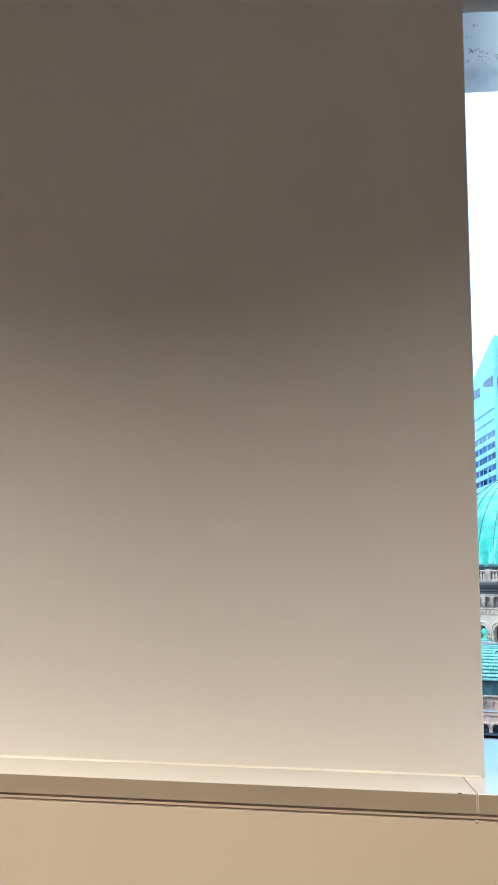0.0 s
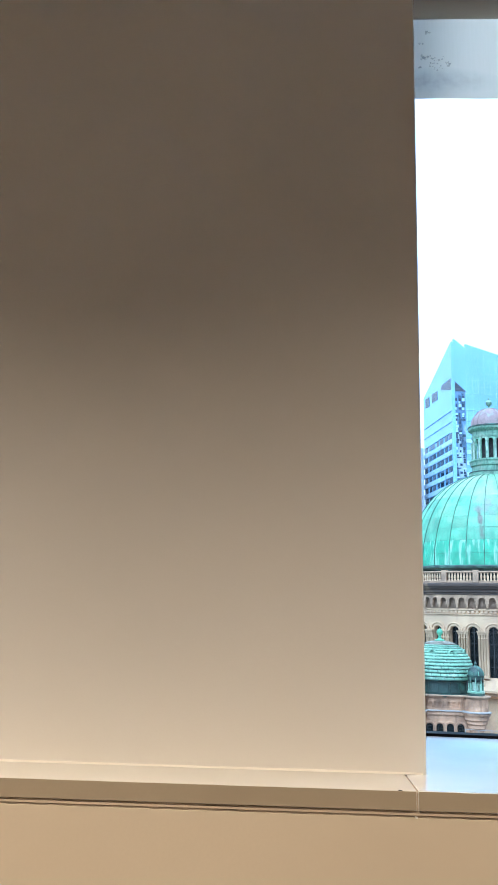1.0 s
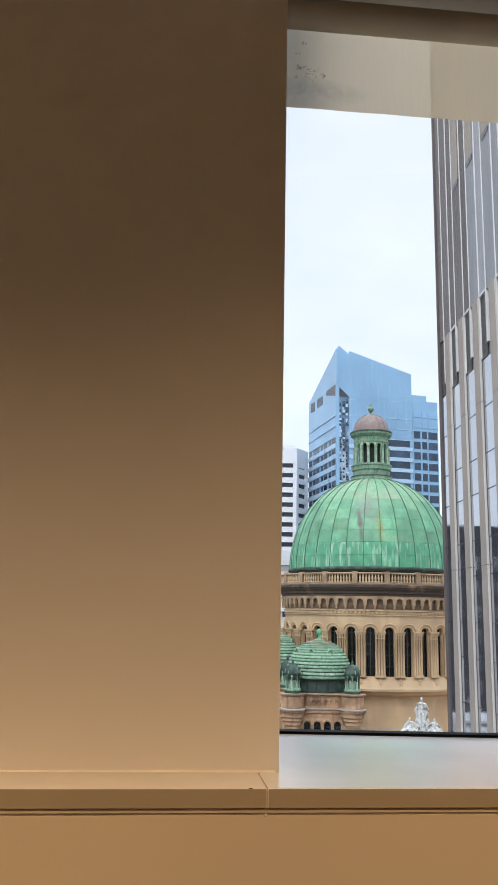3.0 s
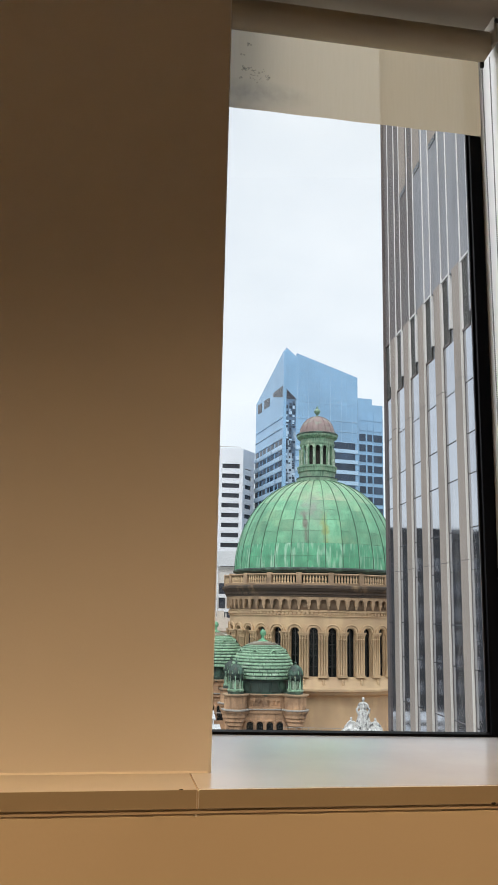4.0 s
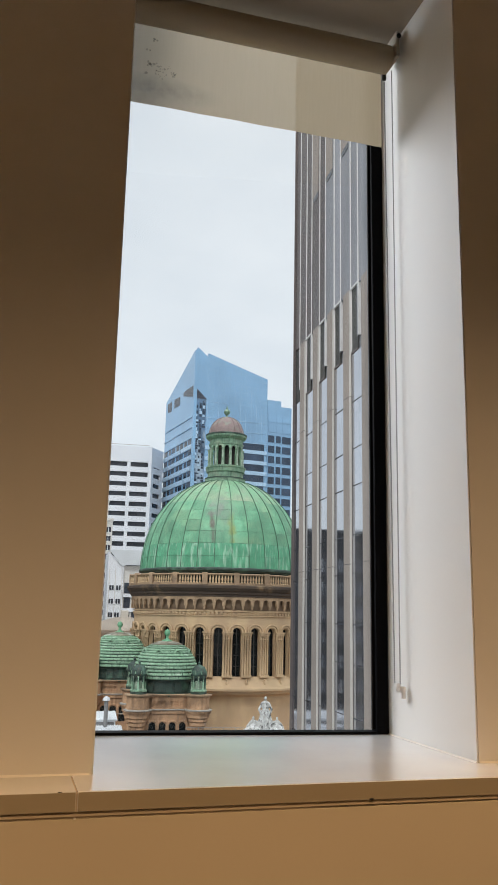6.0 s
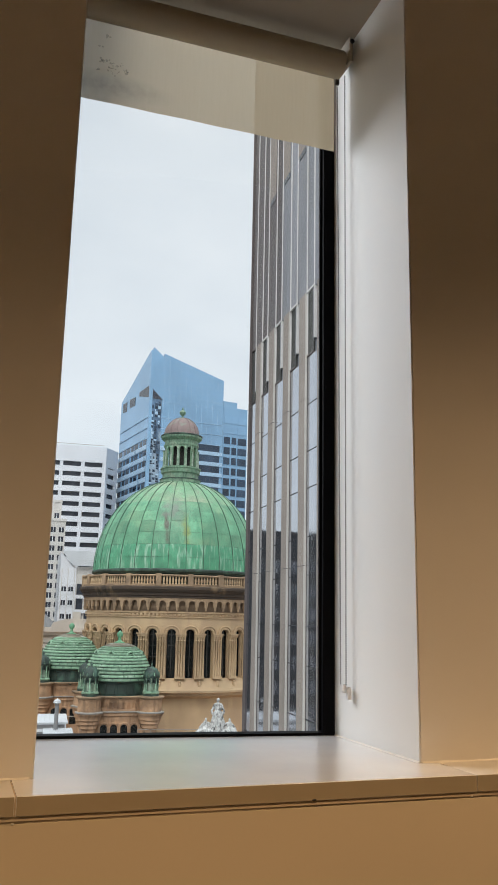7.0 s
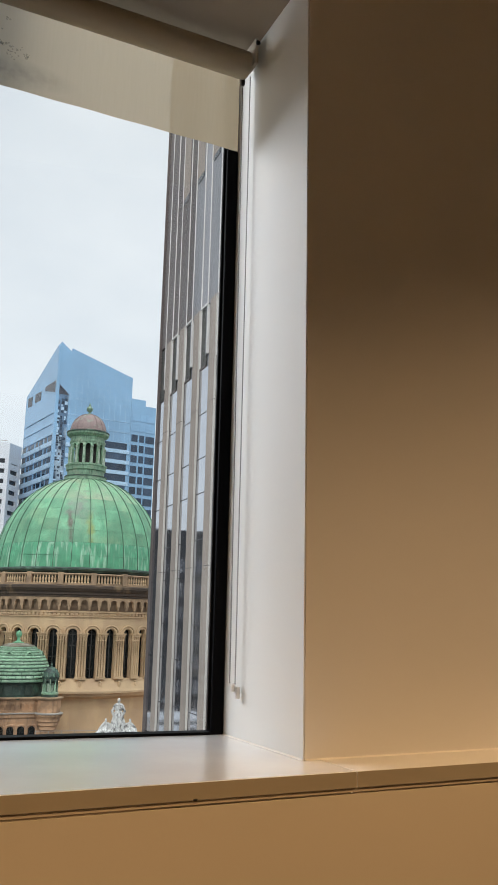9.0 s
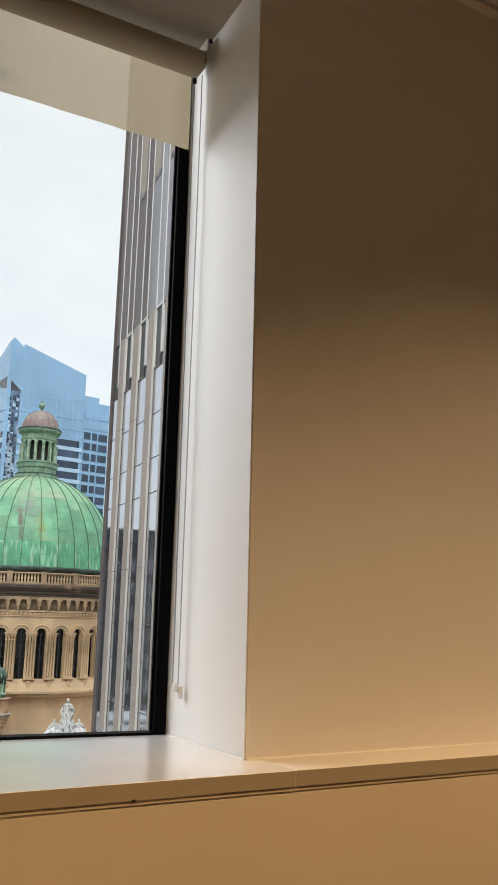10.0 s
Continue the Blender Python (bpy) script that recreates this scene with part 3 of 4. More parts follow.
part("tension_guide", boxed(-0.010, 0.003, -0.010, 0.008, -1.905, -1.872, bevel=0.004), M_PLASTIC, ch, "white plastic tension guide", smooth=True)
part("tension_wheel", lathed([(0, -0.005), (0.010, -0.005), (0.012, -0.002), (0.012, 0.002), (0.010, 0.005), (0, 0.005)], 20), M_PLASTIC, ch, "white plastic wheel", m=pose(-0.014, 0.004, -1.876, 90, 0, 60), smooth=True)

for lx, ly, watts in LAMPS:
    dl = thing("downlight", pose(lx, ly, CEIL), "recessed round ceiling downlight with a white rim", "ceiling light", "ceiling downlights")
    part("rim", lathed([(0.048, -0.001), (0.062, -0.001), (0.062, -0.006), (0.050, -0.009), (0.048, -0.004)], 28), M_PLASTIC, dl, smooth=True)
    part("lens", lathed([(0.0, -0.001), (0.047, -0.001), (0.047, -0.003), (0.0, -0.003)], 24), M_LENS, dl)

# ---- the city ----
GZ = -34.0
FOOT = GZ - 8
tagged(part("ground", boxed(-2500, 2500, 0.7, 3500, GZ - 1, GZ), M_GROUND), "city street level far below", "ground", kind="structure")


def settle(ob, x, y, extra=0.0):
    """Swing a thing of the city plan, drawn about (x, y), into the room's axes, at its full distance and level."""
    dx, dy = x + 0.08, y + 1.726
    far, bearing = math.hypot(dx, dy), math.atan2(dx, dy)
    swing = radians(3.46 + extra) - 0.033 * (bearing - radians(10.57))
    push = 0.0344 * far
    ob.matrix_basis = (Matrix.Translation((-0.197 + push * math.sin(bearing + swing), -1.745 + push * math.cos(bearing + swing), 0.0156 * far))
                       @ turned(-swing) @ Matrix.Translation((0.08, 1.726, 0)) @ ob.matrix_basis)
    return ob


DOME = (19.88, 105.0)
VIEW = math.atan2(DOME[0] + 0.05, DOME[1] + 1.73)
hall = thing("domed_market_hall", Matrix.Translation((DOME[0], DOME[1], 0)) @ turned(-VIEW), "Victorian sandstone hall with a green copper dome", "building")
# heights of the drum, drawn together towards the eye level
DZ = Matrix.Translation((0, 0, 1.14)) @ Matrix.Scale(0.905, 4, (0, 0, 1)) @ Matrix.Translation((0, 0, -1.14))
N = 32
STEP = 2 * math.pi / N

# lower mass
part("main_block", boxed(-30, 60, -16, 24, FOOT, -15.5), M_STONE_RED, hall)
part("lower_drum", lathed([(11.6, -20), (11.6, -10.9), (11.65, -10.6)], 96), M_STONE, hall, m=DZ, smooth=True)
part("lower_cornice", lathed([(11.6, -10.75), (11.9, -10.7), (12.4, -10.4), (12.45, -10.1), (12.8, -10.0), (12.8, -9.75), (12.4, -9.6), (12.2, -9.5), (11.5, -8.35), (11.4, -8.3), (11.0, -8.3)], 96), M_STONE, hall, m=DZ, smooth=True)
part("core", lathed([(10.9, -9), (10.9, 3.0)], 64), M_PANE, hall, "dark glazing behind the arcade", m=DZ)
R = 11.5
bay = mesh_of("arcade_bay", arch_bay(bmesh.new(), round_at(R), R * STEP, -8.35, 0.2, 0.54, -2.62, 0.5, n=10, cols=2), M_STONE)
ringm = bmesh.new()
arch_ring(ringm, round_at(R), 0.58, 0.78, -2.6, 0.10)
arch_ring(ringm, round_at(R), 0.84, 1.04, -2.6, 0.16)
ring_me = mesh_of("archivolt", ringm, M_STONE, True)
pil = bmesh.new()
for dx in (-0.45, -0.15, 0.15, 0.45):
    lathe(pil, [(0.16, -8.3), (0.16, -8.05), (0.125, -7.95), (0.12, -3.62), (0.15, -3.58), (0.15, -3.5), (0.115, -3.46), (0.13, -3.2), (0.19, -2.92), (0.17, -2.82)], 10, dx, -R - 0.2)
    for sx in (-0.1, 0.1):
        box(pil, dx + sx - 0.04, dx + sx + 0.04, -R - 0.42, -R - 0.3, -3.05, -2.88)
box(pil, -0.64, 0.64, -R - 0.44, -R + 0.05, -2.85, -2.74)
box(pil, -0.70, 0.70, -R - 0.50, -R + 0.05, -2.74, -2.60)
box(pil, -0.62, 0.62, -R - 0.40, -R + 0.05, -8.36, -8.1)
pil_me = mesh_of("pilaster_cluster", pil, M_STONE, True)
boss_me = mesh_of("boss", lathed([(0, -9.35), (0.16, -9.3), (0.2, -9.0), (0.1, -8.8), (0.14, -8.65), (0, -8.5)], 8, cy=-R - 0.45), M_STONE, True)
mull = bmesh.new()
box(mull, -0.04, 0.04, -R + 0.36, -R + 0.42, -8.3, -2.2)
for zz in (-7.0, -5.6, -4.2, -2.8):
    box(mull, -0.62, 0.62, -R + 0.36, -R + 0.42, zz - 0.035, zz + 0.035)
mull_me = mesh_of("glazing_bars", mull, M_BARS)
for k in range(N):
    a = -0.03 + k * STEP
    piece("arcade_bay", bay, hall, DZ @ turned(a))
    piece("archivolt", ring_me, hall, DZ @ turned(a))
    piece("glazing_bars", mull_me, hall, DZ @ turned(a))
    piece("pilaster_cluster", pil_me, hall, DZ @ turned(a + STEP / 2))
    piece("boss", boss_me, hall, DZ @ turned(a + STEP / 2))
# twisted string course and corbel table
part("string_course", lathed([(11.5, -0.62), (11.66, -0.6), (11.66, -0.5), (11.5, -0.46)], 96), M_STONE, hall, m=DZ, smooth=True)
blk = bmesh.new()
for i in range(144):
    a = i * 2 * math.pi / 144
    mm = turned(a) @ pose(0, -11.62, -0.24, 0, 0, 0) @ Matrix.Shear("XZ", 4, (0.5, 0))
    v0 = len(blk.verts)
    box(blk, -0.14, 0.14, -0.10, 0.14, -0.13, 0.13)
    blk.verts.ensure_lookup_table()
    for v in blk.verts[v0:]:
        v.co = mm @ v.co
part("dentil_band", blk, M_STONE, hall, m=DZ)
part("string_course", lathed([(11.5, -0.08), (11.7, -0.04), (11.7, 0.08), (11.5, 0.12)], 96), M_STONE, hall, m=DZ, smooth=True)
RC = 11.95
cor = mesh_of("corbel_arch", arch_bay(bmesh.new(), round_at(RC), RC * STEP / 2, 0.75, 1.95, 0.37, 1.2, 0.3, n=8), M_STONE_BAL)
cfoot = bmesh.new()
cfoot_me = mesh_of("corbel", lathe(cfoot, [(0.0, 0.22), (0.12, 0.27), (0.15, 0.5), (0.19, 0.78), (0.0, 0.78)], 8, 0, -RC + 0.14), M_STONE_BAL, True)
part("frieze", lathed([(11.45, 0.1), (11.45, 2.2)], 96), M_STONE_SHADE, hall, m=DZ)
for k in range(2 * N):
    a = -0.03 + k * STEP / 2
    piece("corbel_arch", cor, hall, DZ @ turned(a))
    piece("corbel", cfoot_me, hall, DZ @ turned(a + STEP / 4))
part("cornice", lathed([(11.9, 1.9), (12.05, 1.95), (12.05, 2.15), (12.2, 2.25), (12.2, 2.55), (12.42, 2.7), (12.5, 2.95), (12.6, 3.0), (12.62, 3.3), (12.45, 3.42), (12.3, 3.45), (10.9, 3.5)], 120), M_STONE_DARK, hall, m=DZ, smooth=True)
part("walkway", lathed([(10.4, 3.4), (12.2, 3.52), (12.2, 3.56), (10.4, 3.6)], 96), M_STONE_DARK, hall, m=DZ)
part("plinth_rail", lathed([(11.95, 3.45), (12.28, 3.45), (12.28, 3.72), (11.95, 3.72)], 120), M_STONE_BAL, hall, m=DZ)
part("top_rail", lathed([(11.93, 4.72), (12.3, 4.72), (12.34, 4.84), (12.26, 4.95), (11.97, 4.95)], 120), M_STONE_BAL, hall, m=DZ)
ped_me = mesh_of("pedestal", boxed(-0.33, 0.33, -12.36, -11.9, 3.45, 5.06, bevel=0.04), M_STONE_BAL)
bal_me = mesh_of("baluster", lathed([(0.14, 3.7), (0.14, 3.8), (0.08, 3.88), (0.14, 4.1), (0.14, 4.25), (0.08, 4.5), (0.1, 4.65), (0.1, 4.74)], 7, cy=-12.12), M_STONE, True)
NP = 20
for k in range(NP):
    a = 0.14 + k * 2 * math.pi / NP
    piece("pedestal", ped_me, hall, DZ @ turned(a))
    for j in range(8):
        piece("baluster", bal_me, hall, DZ @ turned(a + (0.62 + j * 0.365) / 12.12))

# great dome: seamed copper sheets over a dark shell
CZ, DR, DH = 5.35, 11.0, 12.35


def dome_at(e):
    """Radius and height at that angle up from the springing."""
    return DR * math.cos(e) ** 0.94, CZ + DH * math.sin(e)


part("gutter", lathed([(10.5, 3.2), (10.5, 4.75), (10.8, 4.8), (10.85, 4.95), (11.15, 5.0), (11.2, 5.2), (11.1, 5.35), (10.7, 5.4)], 96), M_COPPER_DARK, hall, "dark gutter ring at the foot of the dome", smooth=True)
LEV = [0.0, 0.115, 0.245, 0.375, 0.505, 0.635, 0.775, 0.93, 1.10, 1.345]
part("dome_shell", lathed([(dome_at(e)[0] - 0.07, dome_at(e)[1] - 0.05) for e in np.linspace(0.0, 1.36, 30)], 96), M_SEAM, hall, smooth=True)
for e0, e1 in zip(LEV, LEV[1:]):
    pm = bmesh.new()
    g = 0.035
    rows = []
    for i in range(4):
        gap = 0.0012 if e0 < 0.6 else 0.0006
        e = e0 + gap + (e1 - e0 - 2 * gap) * i / 3
        r, z = dome_at(e)
        rows.append([pm.verts.new((r * math.sin(a), -r * math.cos(a), z)) for a in [(-STEP / 2 + g / r) + (STEP - 2 * g / r) * j / 3 for j in range(4)]])
    for a, b in zip(rows, rows[1:]):
        for j in range(3):
            pm.faces.new((a[j], a[j + 1], b[j + 1], b[j]))
    rim = [e for e in pm.edges if len(e.link_faces) == 1]
    ext = bmesh.ops.extrude_edge_only(pm, edges=rim)
    for v in [x for x in ext["geom"] if isinstance(x, bmesh.types.BMVert)]:
        v.co.x, v.co.y = v.co.x * 0.993, v.co.y * 0.993
    row = LEV.index(e0)
    sheet = mesh_of("copper_sheet", pm, M_COPPER_RUN if row < 2 else M_COPPER if row < 6 else M_COPPER_TOP, True)
    for k in range(N):
        piece("copper_sheet", sheet, hall, turned(k * STEP))
rib = bmesh.new()
last = None
for e in np.linspace(0.0, 1.345, 16):
    r, z = dome_at(e)
    cur = [rib.verts.new((x, -(r + d), z + d * math.sin(e))) for x, d in ((-0.035, -0.03), (-0.03, 0.06), (0.03, 0.06), (0.035, -0.03))]
    if last:
        for i in range(3):
            rib.faces.new((last[i], last[i + 1], cur[i + 1], cur[i]))
    last = cur
rib_me = mesh_of("rib", rib, M_SEAM)
for k in range(N):
    piece("rib", rib_me, hall, turned((k + 0.5) * STEP))

# lantern
lan = part("lantern_base", lathed([(3.0, 16.9), (2.85, 17.2), (2.75, 17.35), (2.78, 17.8), (2.55, 17.9), (2.45, 18.0), (2.45, 18.65), (2.62, 18.75), (2.66, 19.3), (2.5, 19.45), (2.5, 19.6), (0.0, 19.6)], 48), M_COPPER_OLD, hall, "green copper lantern base", smooth=True)
part("lantern_core", lathed([(1.55, 19.6), (1.55, 22.6)], 24), M_DARKBIT, hall)
part("lantern_frieze", lathed([(2.1, 22.5), (2.38, 22.5), (2.4, 22.75), (2.3, 22.8), (2.3, 23.25), (2.55, 23.4), (2.78, 23.6), (2.82, 23.85), (2.5, 24.0), (2.0, 24.0)], 48), M_COPPER_OLD, hall, smooth=True)
part("lantern_joint", lathed([(2.74, 17.79), (2.83, 17.8), (2.83, 17.93), (2.5, 17.97)], 48), M_COPPER_DARK, hall, smooth=True)
part("lantern_sill", lathed([(2.64, 19.28), (2.76, 19.32), (2.76, 19.46), (2.48, 19.5)], 48), M_COPPER_OLD, hall, smooth=True)
part("cap_gutter", lathed([(2.8, 23.86), (2.88, 23.9), (2.86, 24.06), (2.4, 24.12)], 48), M_COPPER_DARK, hall, "dark gutter at the foot of the lantern cap", smooth=True)
LN = 14
lb = mesh_of("lantern_arch", arch_bay(bmesh.new(), round_at(2.28), 2.28 * 2 * math.pi / LN, 19.6, 22.55, 0.32, 22.0, 0.26, n=8), M_COPPER_OLD)
lc = mesh_of("lantern_column", lathed(column(0.14, 19.62, 21.95), 8, cy=-2.34), M_COPPER_PALE, True)
for k in range(LN):
    a = 0.05 + k * 2 * math.pi / LN
    piece("lantern_arch", lb, hall, turned(a))
    piece("lantern_column", lc, hall, turned(a + math.pi / LN))
cap = part("lantern_cap", lathed([(2.42 * math.cos(e) ** 0.95, 24.0 + 2.65 * math.sin(e)) for e in np.linspace(0, 1.5, 14)], 48), M_BRONZE, hall, "brown-grey bronze lantern dome", smooth=True)
cr = bmesh.new()
last = None
for e in np.linspace(0, 1.48, 10):
    r, z = 2.42 * math.cos(e) ** 0.95, 24.0 + 2.65 * math.sin(e)
    cur = [cr.verts.new((x, -(r + d), z + d * math.sin(e))) for x, d in ((-0.045, -0.02), (-0.04, 0.06), (0.04, 0.06), (0.045, -0.02))]
    if last:
        for i in range(3):
            cr.faces.new((last[i], last[i + 1], cur[i + 1], cur[i]))
    last = cur
cr_me = mesh_of("cap_rib", cr, M_BRONZE)
for k in range(16):
    piece("cap_rib", cr_me, cap, turned(k * math.pi / 8 + 0.1))
part("finial", lathed([(0.25, 26.5), (0.28, 26.75), (0.12, 26.85), (0.12, 26.95), (0.4, 27.25), (0.45, 27.5), (0.3, 27.75), (0.1, 27.85), (0.14, 28.0), (0.0, 28.35)], 16), M_COPPER_OLD, hall, smooth=True)

settle(hall, *DOME)
hall.location.z -= 0.35


# ---- corner pavilions with small stepped domes ----
def pavilion(x, y, z):
    p = thing("corner_pavilion", Matrix.Translation((x, y, z + 0.05)) @ Matrix.Scale(0.957, 4, (0, 0, 1)), "sandstone corner pavilion with a stepped green copper dome", "pavilion", "corner pavilions")
    # stepped copper courses
    K = 15
    for i in range(K):
        e0, e1 = 1.42 * i / K, 1.42 * (i + 1) / K
        r0, z0 = 3.5 * math.cos(e0) ** 0.9, -7.0 + 3.95 * math.sin(e0)
        r1, z1 = 3.5 * math.cos(e1) ** 0.9, -7.0 + 3.95 * math.sin(e1)
        part("copper_course", lathed([(r0 - 0.12, z0 - 0.09), (r0 + 0.09, z0 - 0.08), (r0 + 0.09, z0 + 0.02), (r1 - 0.04, z1 - 0.03)], 40), M_COPPER_CROWN if i > 11 else M_COPPER_LEDGE, p)
        part("course_joint", lathed([(r0 - 0.06, z0 - 0.16), (r0 + 0.06, z0 - 0.16), (r0 + 0.075, z0 - 0.085), (r0 - 0.06, z0 - 0.085)], 40), M_COPPER_DARK, p)
        if i < 9:
            jt = bmesh.new()
            v = [jt.verts.new(q) for q in ((-0.03, -r0 - 0.115, z0 - 0.05), (0.03, -r0 - 0.115, z0 - 0.05), (0.025, -r1 - 0.0, z1 - 0.03), (-0.025, -r1 - 0.0, z1 - 0.03))]
            w = [jt.verts.new(q.co + Vector((0, 0.12, 0))) for q in v]
            for f in ((v[0], v[1], v[2], v[3]), (v[1], w[1], w[2], v[2]), (w[0], v[0], v[3], w[3]), (w[0], w[1], v[1], v[0])):
                jt.faces.new(f)
            jt_me = mesh_of("sheet_joint", jt, M_COPPER_DARK)
            for k in range(26):
                piece("sheet_joint", jt_me, p, turned((k + 0.5 * (i % 2) + 0.15 * math.sin(7.0 * k + i)) * math.pi / 13))
    for a in np.arange(8) * math.pi / 4 + 0.35:
        hood = bmesh.new()
        v = [hood.verts.new(q) for q in ((-0.56, -2.72, -4.42), (0, -2.68, -3.93), (0.56, -2.72, -4.42), (-0.46, -1.95, -4.0), (0, -1.8, -3.72), (0.46, -1.95, -4.0), (-0.40, -2.72, -4.42), (0, -2.68, -4.03), (0.40, -2.72, -4.42))]
        for f in ((0, 1, 4, 3), (1, 2, 5, 4), (0, 6, 7, 1), (1, 7, 8, 2)):
            hood.faces.new([v[i] for i in f])
        part("vent_hood", hood, M_COPPER_LEDGE, p, m=turned(a))
        lu = bmesh.new()
        v = [lu.verts.new(q) for q in ((-0.38, -2.62, -4.35), (0.38, -2.62, -4.35), (0, -2.55, -4.02), (-0.3, -2.0, -4.0), (0.3, -2.0, -4.0), (0, -1.9, -3.85))]
        for f in ((0, 1, 2), (0, 2, 5, 3), (1, 4, 5, 2), (0, 3, 4, 1)):
            lu.faces.new([v[i] for i in f])
        part("dome_vent", lu, M_COPPER_DARK, p, m=turned(a))
    part("finial", lathed([(0.55, -3.15), (0.6, -3.05), (0.3, -2.95), (0.16, -2.8), (0.16, -2.5), (0.28, -2.4), (0.34, -2.15), (0.24, -1.9), (0.08, -1.82), (0.0, -1.7)], 14), M_COPPER, p, smooth=True)
    part("dome_drum", lathed([(3.25, -8.9), (3.3, -8.6), (3.1, -8.55), (3.1, -7.3), (3.45, -7.15), (3.5, -7.0), (3.2, -6.95)], 40), M_COPPER_DARK, p, "dark weathered copper drum", smooth=True)
    for k in range(20):
        part("drum_panel", boxed(-0.36, 0.36, -3.17, -3.08, -8.45, -7.4, bevel=0.02), M_COPPER_DARK, p, m=turned(k * math.pi / 10))
    part("body", boxed(-2.9, 2.9, -2.9, 2.9, -24, -8.9), M_STONE_RED, p)
    part("coping", boxed(-3.4, 3.4, -3.4, 3.4, -8.76, -8.62, bevel=0.03), M_STONE_BAL, p, "stained stone coping")
    part("bed_moulding", boxed(-3.25, 3.25, -3.25, 3.25, -8.9, -8.762, bevel=0.03), M_STONE_RED, p)
    part("string_course", boxed(-3.2, 3.2, -3.2, 3.2, -10.34, -10.2, bevel=0.03), M_COPING, p, "pale weathered string course")
    part("lower_moulding", boxed(-3.1, 3.1, -3.1, 3.1, -10.75, -10.345, bevel=0.08), M_STONE_RED, p)
    for side in range(4):
        ms = turned(side * math.pi / 2)

        def flat(u, d, zz):
            return (u, -2.97 + d, zz)

        def proud(u, d, zz):
            return (u, -3.08 + d, zz)

        for gx in (-0.95, 0.95):
            for j in range(3):
                bb = arch_bay(bmesh.new(), proud, 0.50, -10.2, -8.9, 0.18, -9.5, 0.17, sill=-9.98, n=6)
                part("blind_arch", bb, M_STONE_RED, p, m=ms @ pose(gx + (j - 1) * 0.50, 0, 0))
        for j in range(4):
            ux = (j - 1.5) * 1.05
            bb = arch_bay(bmesh.new(), flat, 1.05, -24, -10.75, 0.36, -11.95, 0.06, sill=-13.4, n=8)
            part("wall_bay", bb, M_STONE_RED, p, m=ms @ pose(ux, 0, 0))
            part("window", boxed(-0.36, 0.36, -2.925, -2.91, -13.4, -11.6), M_PANE, p, m=ms @ pose(ux, 0, 0))
            part("archivolt", arch_ring(bmesh.new(), flat, 0.42, 0.62, -11.95, 0.10), M_STONE_RED, p, m=ms @ pose(ux, 0, 0))
            part("balustrade_panel", boxed(-0.5, 0.5, -3.25, -3.15, -12.55, -12.45), M_COPING, p, m=ms @ pose(ux, 0, 0))
        part("panel_pier", boxed(-0.2, 0.2, -3.13, -2.9, -10.2, -8.9, bevel=0.02), M_STONE_RED, p, m=ms)
    for sx in (-1, 1):
        for sy in (-1, 1):
            cx, cy = 3.15 * sx, 3.15 * sy
            part("corner_tub", lathed([(0.5, -24), (0.55, -12.5), (0.7, -12.35), (0.7, -12.05), (0.88, -11.9), (0.88, -11.6), (1.05, -11.45), (1.05, -11.2), (1.2, -11.05), (1.2, -10.8), (1.32, -10.6)], 24, cx=cx, cy=cy), M_STONE_RED, p, smooth=True)
            part("tub_collar", lathed([(1.34, -10.36), (1.46, -10.34), (1.47, -10.24), (1.3, -10.17)], 24, cx=cx, cy=cy), M_COPING, p, smooth=True)
            part("tub_rim", lathed([(1.3, -10.62), (1.38, -10.55), (1.42, -10.4), (1.34, -10.362)], 24, cx=cx, cy=cy), M_STONE_RED, p, smooth=True)
            part("tub_wall", lathed([(1.18, -10.2), (1.18, -8.9)], 24, cx=cx, cy=cy), M_STONE_RED, p, smooth=True)
            part("tub_coping", lathed([(1.18, -8.92), (1.26, -8.86), (1.3, -8.76), (1.43, -8.74), (1.44, -8.63), (0.0, -8.58)], 24, cx=cx, cy=cy), M_STONE_BAL, p, smooth=True)
            tur = part("turret", lathed([(0.85, -8.6), (0.85, -8.35), (0.7, -8.3), (0.7, -8.1), (0.45, -8.05), (0.45, -6.75), (0.85, -6.7), (0.9, -6.5)] + [(0.84 * math.cos(e), -6.5 + 1.0 * math.sin(e)) for e in np.linspace(0, 1.4, 7)] + [(0.1, -5.4), (0.14, -5.3), (0.03, -5.1), (0.0, -4.8)], 16, cx=cx, cy=cy), M_COPPER_DARK, p, "dark copper corner turret", smooth=True)
            part("turret_plinth", lathed([(0.88, -8.34), (0.9, -8.2), (0.78, -8.1), (0.7, -8.09)], 16, cx=cx, cy=cy), M_COPPER_OLD, tur, smooth=True)
            part("turret_lining", lathed([(0.5, -8.05), (0.5, -7.2)], 16, cx=cx, cy=cy), M_COPPER_PALE, tur, smooth=True)
            for k in range(8):
                a = k * math.pi / 4 + 0.2
                part("turret_arch", arch_bay(bmesh.new(), round_at(0.76), 0.76 * math.pi / 4, -7.3, -6.68, 0.19, -7.08, 0.12, n=6), M_COPPER_DARK, tur, m=Matrix.Translation((cx, cy, 0)) @ turned(a))
                part("cap_rib", boxed(-0.02, 0.02, -0.88, -0.80, -6.5, -6.15), M_COPPER_OLD, tur, m=Matrix.Translation((cx, cy, 0)) @ turned(a))
            for k in range(8):
                a = k * math.pi / 4 - math.pi / 2 + 0.2 + math.pi / 8
                part("turret_column", lathed(column(0.1, -8.1, -6.7), 7, cx=cx + 0.68 * math.cos(a), cy=cy + 0.68 * math.sin(a)), M_COPPER_OLD, tur, smooth=True)
    return p


pav = pavilion(10.72, 88.0, 0.0)
far_pav = copy_thing(pav, Matrix.Translation((5.7, 97.5, 0.2)))
